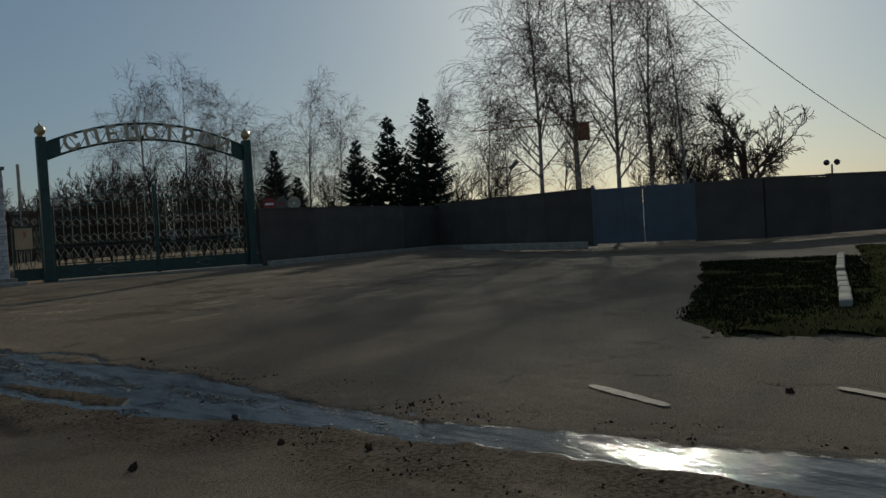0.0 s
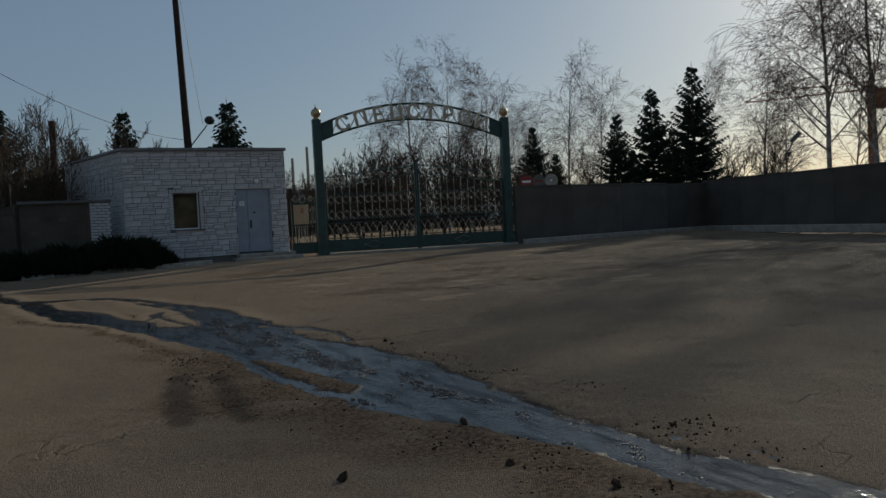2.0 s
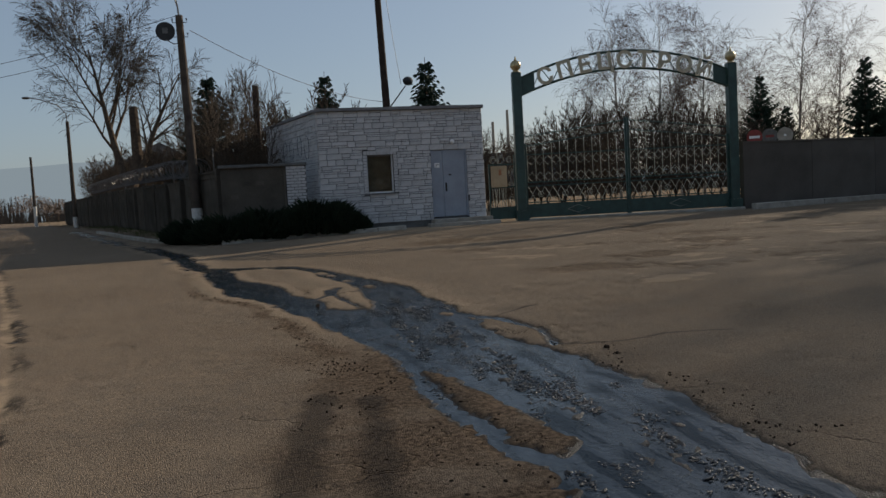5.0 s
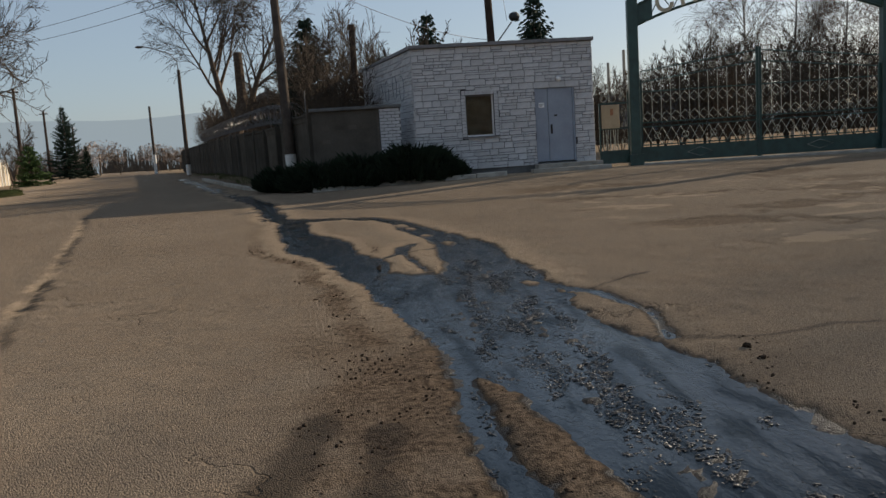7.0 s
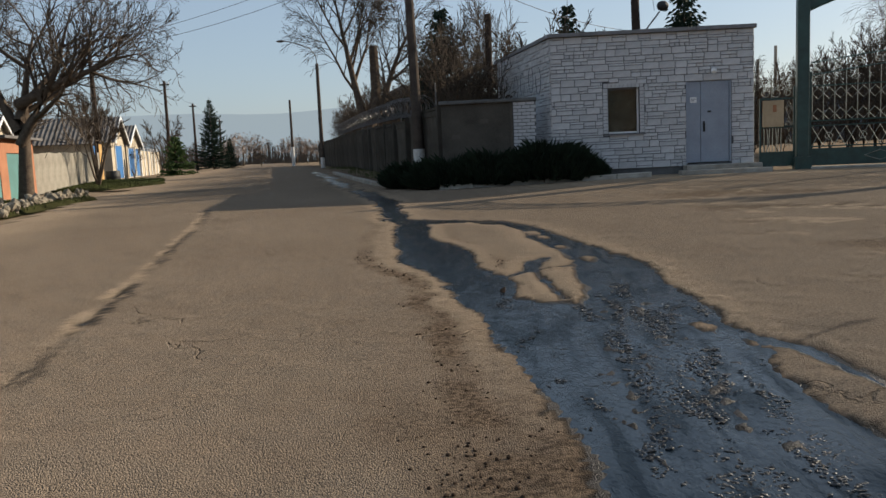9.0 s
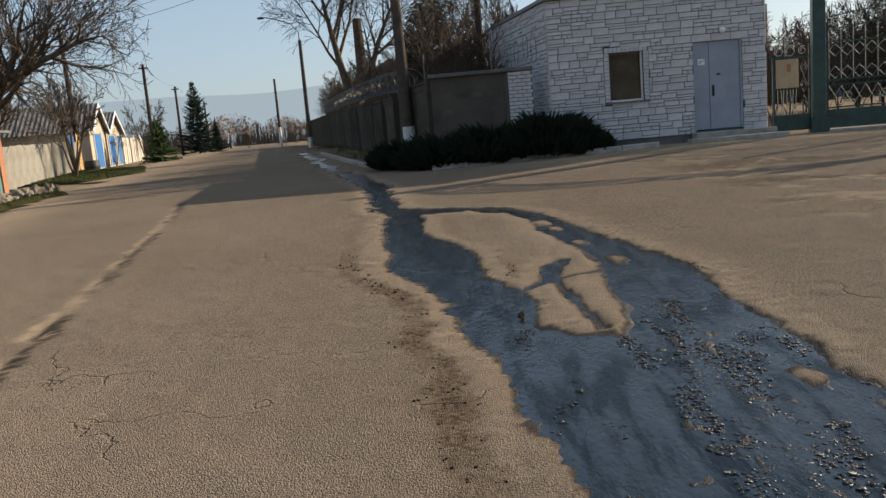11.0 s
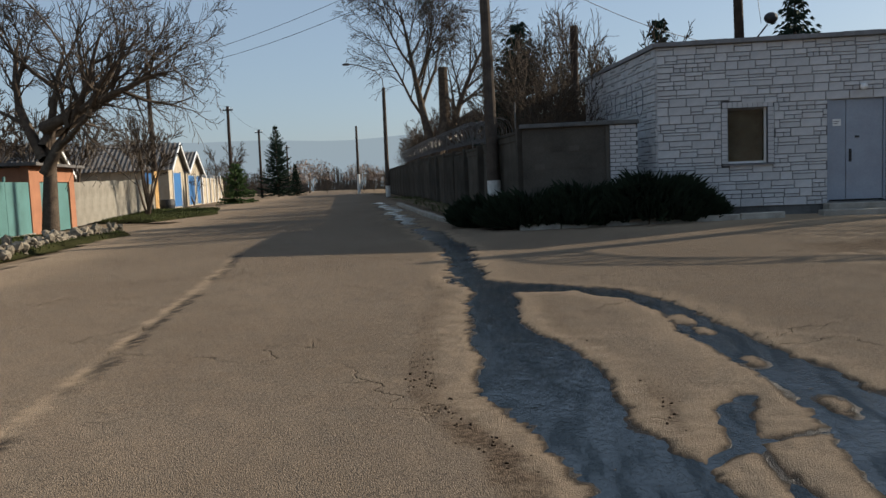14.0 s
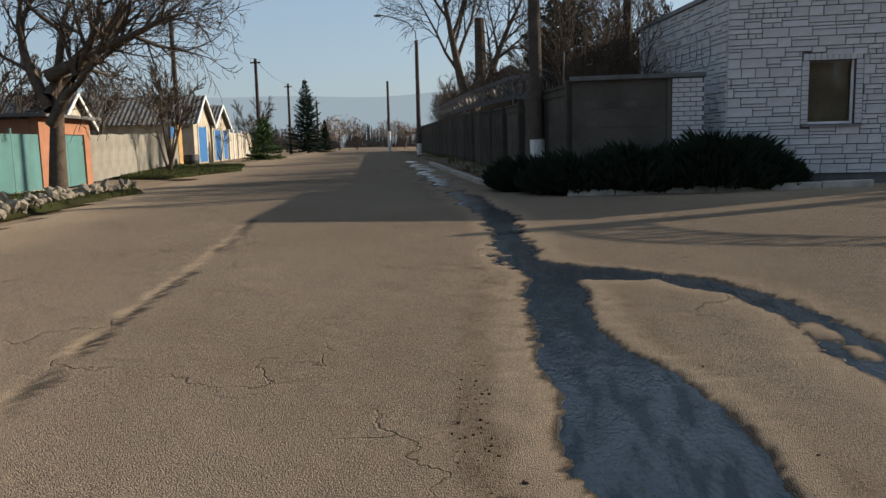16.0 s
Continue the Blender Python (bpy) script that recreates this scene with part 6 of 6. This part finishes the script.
belt("far_woods", 1, 300, -230, 60, -24.0, 31.0, 35.0, WOODS, "belt of bare brown woods in the valley")
belt("far_woods", 2, 240, -150, 40, -12.0, 15.0, 18.5, WOODS, "lower line of bare trees at the road's end", 1.0)
for x, y, k in ((15, 42, 0.45), (17.5, 43, 0.5), (20, 44, 0.45), (22.5, 43, 0.55), (25, 45, 0.5), (28, 44, 0.55), (19, 47, 0.6), (24, 48, 0.6)):
    copy_thing(scrub, pose(x, y, gz(x, y), 0, 0, x * 41 % 360) @ Matrix.Diagonal((k, k, k, 1)))
belt("far_woods", 4, 84, 16, 75, -1.0, 3.2, 5.0, WOODS, "dense bare thicket behind the yard", 0.8, 5.0)
# unseen belt behind the camera; darkens the pane's reflection and the gatehouse front
belt("far_woods", 5, -48, -110, 110, -1.0, 9.0, 15.0, WOODS, "unseen tree belt added behind the camera to screen the sky", 1.1, 5.0)
belt("far_woods", 3, 130, 60, 190, -3.0, 5.5, 8.5, WOODS, "bare trees far beyond the yard", 1.5)


def blossom_tree(x, y, s, seed):
    g = random.Random(seed)
    V, F = [], []
    for k in range(1500):
        a, b_ = g.uniform(0, 6.28), math.acos(g.uniform(-0.35, 1))
        r = g.uniform(0.45, 1.0) ** 0.5 * (1 + 0.25 * math.sin(3 * a + seed))
        p = (r * 2.6 * math.sin(b_) * math.cos(a), r * 2.2 * math.sin(b_) * math.sin(a), 2.0 + 1.7 * r * math.cos(b_))
        o = len(V)
        for _ in range(3):
            V.append(tuple(c + g.gauss(0, 0.09) for c in p))
        F.append((o, o + 1, o + 2))
    t = thing("blossom_tree", pose(x, y, gz(x, y), 0, 0, 0) @ Matrix.Diagonal((s, s, s, 1)), "pale pink blossoming fruit tree at the road's end", "tree", "blossom trees")
    part("trunk", tube(B(), [(0, 0, -0.2), (0.1, 0, 1.0), (0, 0.1, 2.4)], [0.14, 0.1, 0.04], 6), BARK, t)
    part("crown", raw("crown", V, F, BLOSSOM), BLOSSOM, t, "pale pink blossom")


for x, y, s, sd in ((-31, 118, 1.2, 1), (-34, 122, 0.9, 2), (-27.0, 134, 1.1, 3), (-24.5, 138, 0.9, 4)):
    blossom_tree(x, y, s, sd)
# curved sheet of hills, seen by its own haze-coloured emission
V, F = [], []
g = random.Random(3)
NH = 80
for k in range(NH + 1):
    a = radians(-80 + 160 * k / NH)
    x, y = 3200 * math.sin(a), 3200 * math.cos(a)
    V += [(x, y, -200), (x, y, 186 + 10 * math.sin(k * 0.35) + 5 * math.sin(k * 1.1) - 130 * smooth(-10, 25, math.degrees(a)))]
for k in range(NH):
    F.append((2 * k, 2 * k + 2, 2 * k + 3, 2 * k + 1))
tagged(new("backdrop", raw("backdrop", V, F, HILL)), "hills across the valley, their haze put in as a blue glow", "hills", kind="structure")

# ---------------------------------------------------------------- small things on the road
lump_meshes = []
for k in range(4):
    bm = B()
    bmesh.ops.create_icosphere(bm, subdivisions=1, radius=0.03)
    g = random.Random(k + 20)
    for v in bm.verts:
        v.co *= g.uniform(0.6, 1.3)
        v.co.z *= 0.7
    lump_meshes.append(bm)
lm = [finish("clod", b_, RUBBLE) for b_ in lump_meshes]
gg = np.random.default_rng(12)
CX, CY = gg.uniform(1.0, 6.0, 16000), gg.uniform(-1, 16, 16000)
rich = wobble(CX, CY * 0.6, 1.3, 8)
_, _, mudv, _, dv, bv = ground_fields(CX, CY)
V, F = [], []
count = 0
for x, y, m_, d_, r_ in zip(CX, CY, mudv, dv, rich):
    if not (0.02 < d_ < 0.7 and m_ > 0.25):
        continue
    me = lm[int(gg.integers(4))]
    s = float(gg.uniform(0.1, 0.42)) * (1.0 if gg.random() > 0.04 else 1.6)
    M_ = pose(x, y, -0.004, *gg.uniform(0, 360, 3)) @ Matrix.Diagonal((s, s, s, 1))
    o = len(V)
    V += [tuple(M_ @ v.co) for v in me.vertices]
    F += [tuple(o + k for k in p.vertices) for p in me.polygons]
tagged(new("clods", raw("clods", V, F, RUBBLE)), "loose dark clods and gravel along the stream", "gravel", kind="stuff")
SX, SY = gg.uniform(2.6, 4.7, 60000), gg.uniform(2.0, 16.0, 60000)
band_x = np.interp(SY, [4.0, 6.0, 7.0, 8.5, 11.0, 13.0], [4.2, 4.15, 4.0, 3.8, 3.95, 4.1])
heap = wobble(SX * 1.3, SY * 0.55, 7.0, 81) + 0.5 * wobble(SX, SY, 19.0, 82) + 1.1 * np.exp(-((SX - band_x) / 0.26) ** 2) * (1 - smooth(11.5, 13.0, SY)) - 0.9 * smooth(11.0, 14.0, SY) - 0.9 * (1 - smooth(4.0, 7.0, SY)) + 1.5 * np.exp(-((SX - 3.62) / 0.2) ** 2 - ((SY - 5.2) / 0.4) ** 2)
ds = ground_fields(SX, SY)[4]
V, F = [], []
for x, y in zip(SX[(heap > 0.68) & (ds < -0.04)], SY[(heap > 0.68) & (ds < -0.04)]):
    me = lm[int(gg.integers(4))]
    s = float(gg.uniform(0.10, 0.26)) * (1.0 if gg.random() > 0.05 else 1.8)
    M_ = pose(x, y, -0.0135, gg.uniform(-15, 15), gg.uniform(-15, 15), gg.uniform(-35, 35)) @ Matrix.Diagonal((s * 1.7, s * 0.9, s * 0.6, 1))
    o = len(V)
    V += [tuple(M_ @ v.co) for v in me.vertices]
    F += [tuple(o + k for k in p.vertices) for p in me.polygons]
tagged(new("sludge", raw("sludge", V, F, SLUDGE)), "wet black sludge lumps breaking the stream's surface", "sludge", kind="stuff")
for x, y, s in ((2.67, 3.49, 1.3), (3.52, 3.16, 1.3), (3.78, 4.1, 1.3), (3.75, 2.55, 1.2), (6.4, 0.9, 1.3), (4.95, 7.9, 1.0), (3.0, 12.1, 1.2)):
    stone = tagged(new("loose_stone", lm[int(x * 10) % 4]), "loose dark stone lying on the asphalt", "stone", "loose stones")
    stone.matrix_basis = pose(x, y, 0.01, 20, 30, x * 90) @ Matrix.Diagonal((s, s, s, 1))


def dash(x, y, l, w, ang, seed):
    xs_ = np.linspace(-l / 2, l / 2, 30)
    g = np.random.default_rng(seed)
    V, F = [], []
    for i, u in enumerate(xs_):
        e = w / 2 * (1 - 0.5 * abs(u / (l / 2)) ** 6)
        V += [(u, -e * g.uniform(0.8, 1.05), 0), (u, e * g.uniform(0.8, 1.05), 0)]
        if i:
            F.append((2 * i - 2, 2 * i, 2 * i + 1, 2 * i - 1))
    ob = new("lane_marking", raw("lane_marking", V, F, LINEPAINT))
    ob.matrix_basis = pose(x, y, 0.012, 0, 0, ang)
    tagged(ob, "worn white dash painted on the asphalt", "road marking", "lane markings", "structure")


dash(5.79, 1.9, 0.95, 0.12, 67, 1)
dash(6.5, 0.2, 1.0, 0.12, 67, 2)

# ---------------------------------------------------------------- facing of the guardhouse, block by block
place_blocks(rects, front, pose(GX0, GY, PLINTH_TOP), 300)
L_ = (SIDE_B - SIDE_A).length
side_rects = ashlar(L_, GTOP - 0.35, [], 7)
place_blocks(side_rects, side, pose(SIDE_B.x, SIDE_B.y, 0.35, 0, 0, math.degrees(math.atan2(-side_dir.y, -side_dir.x))), 0)
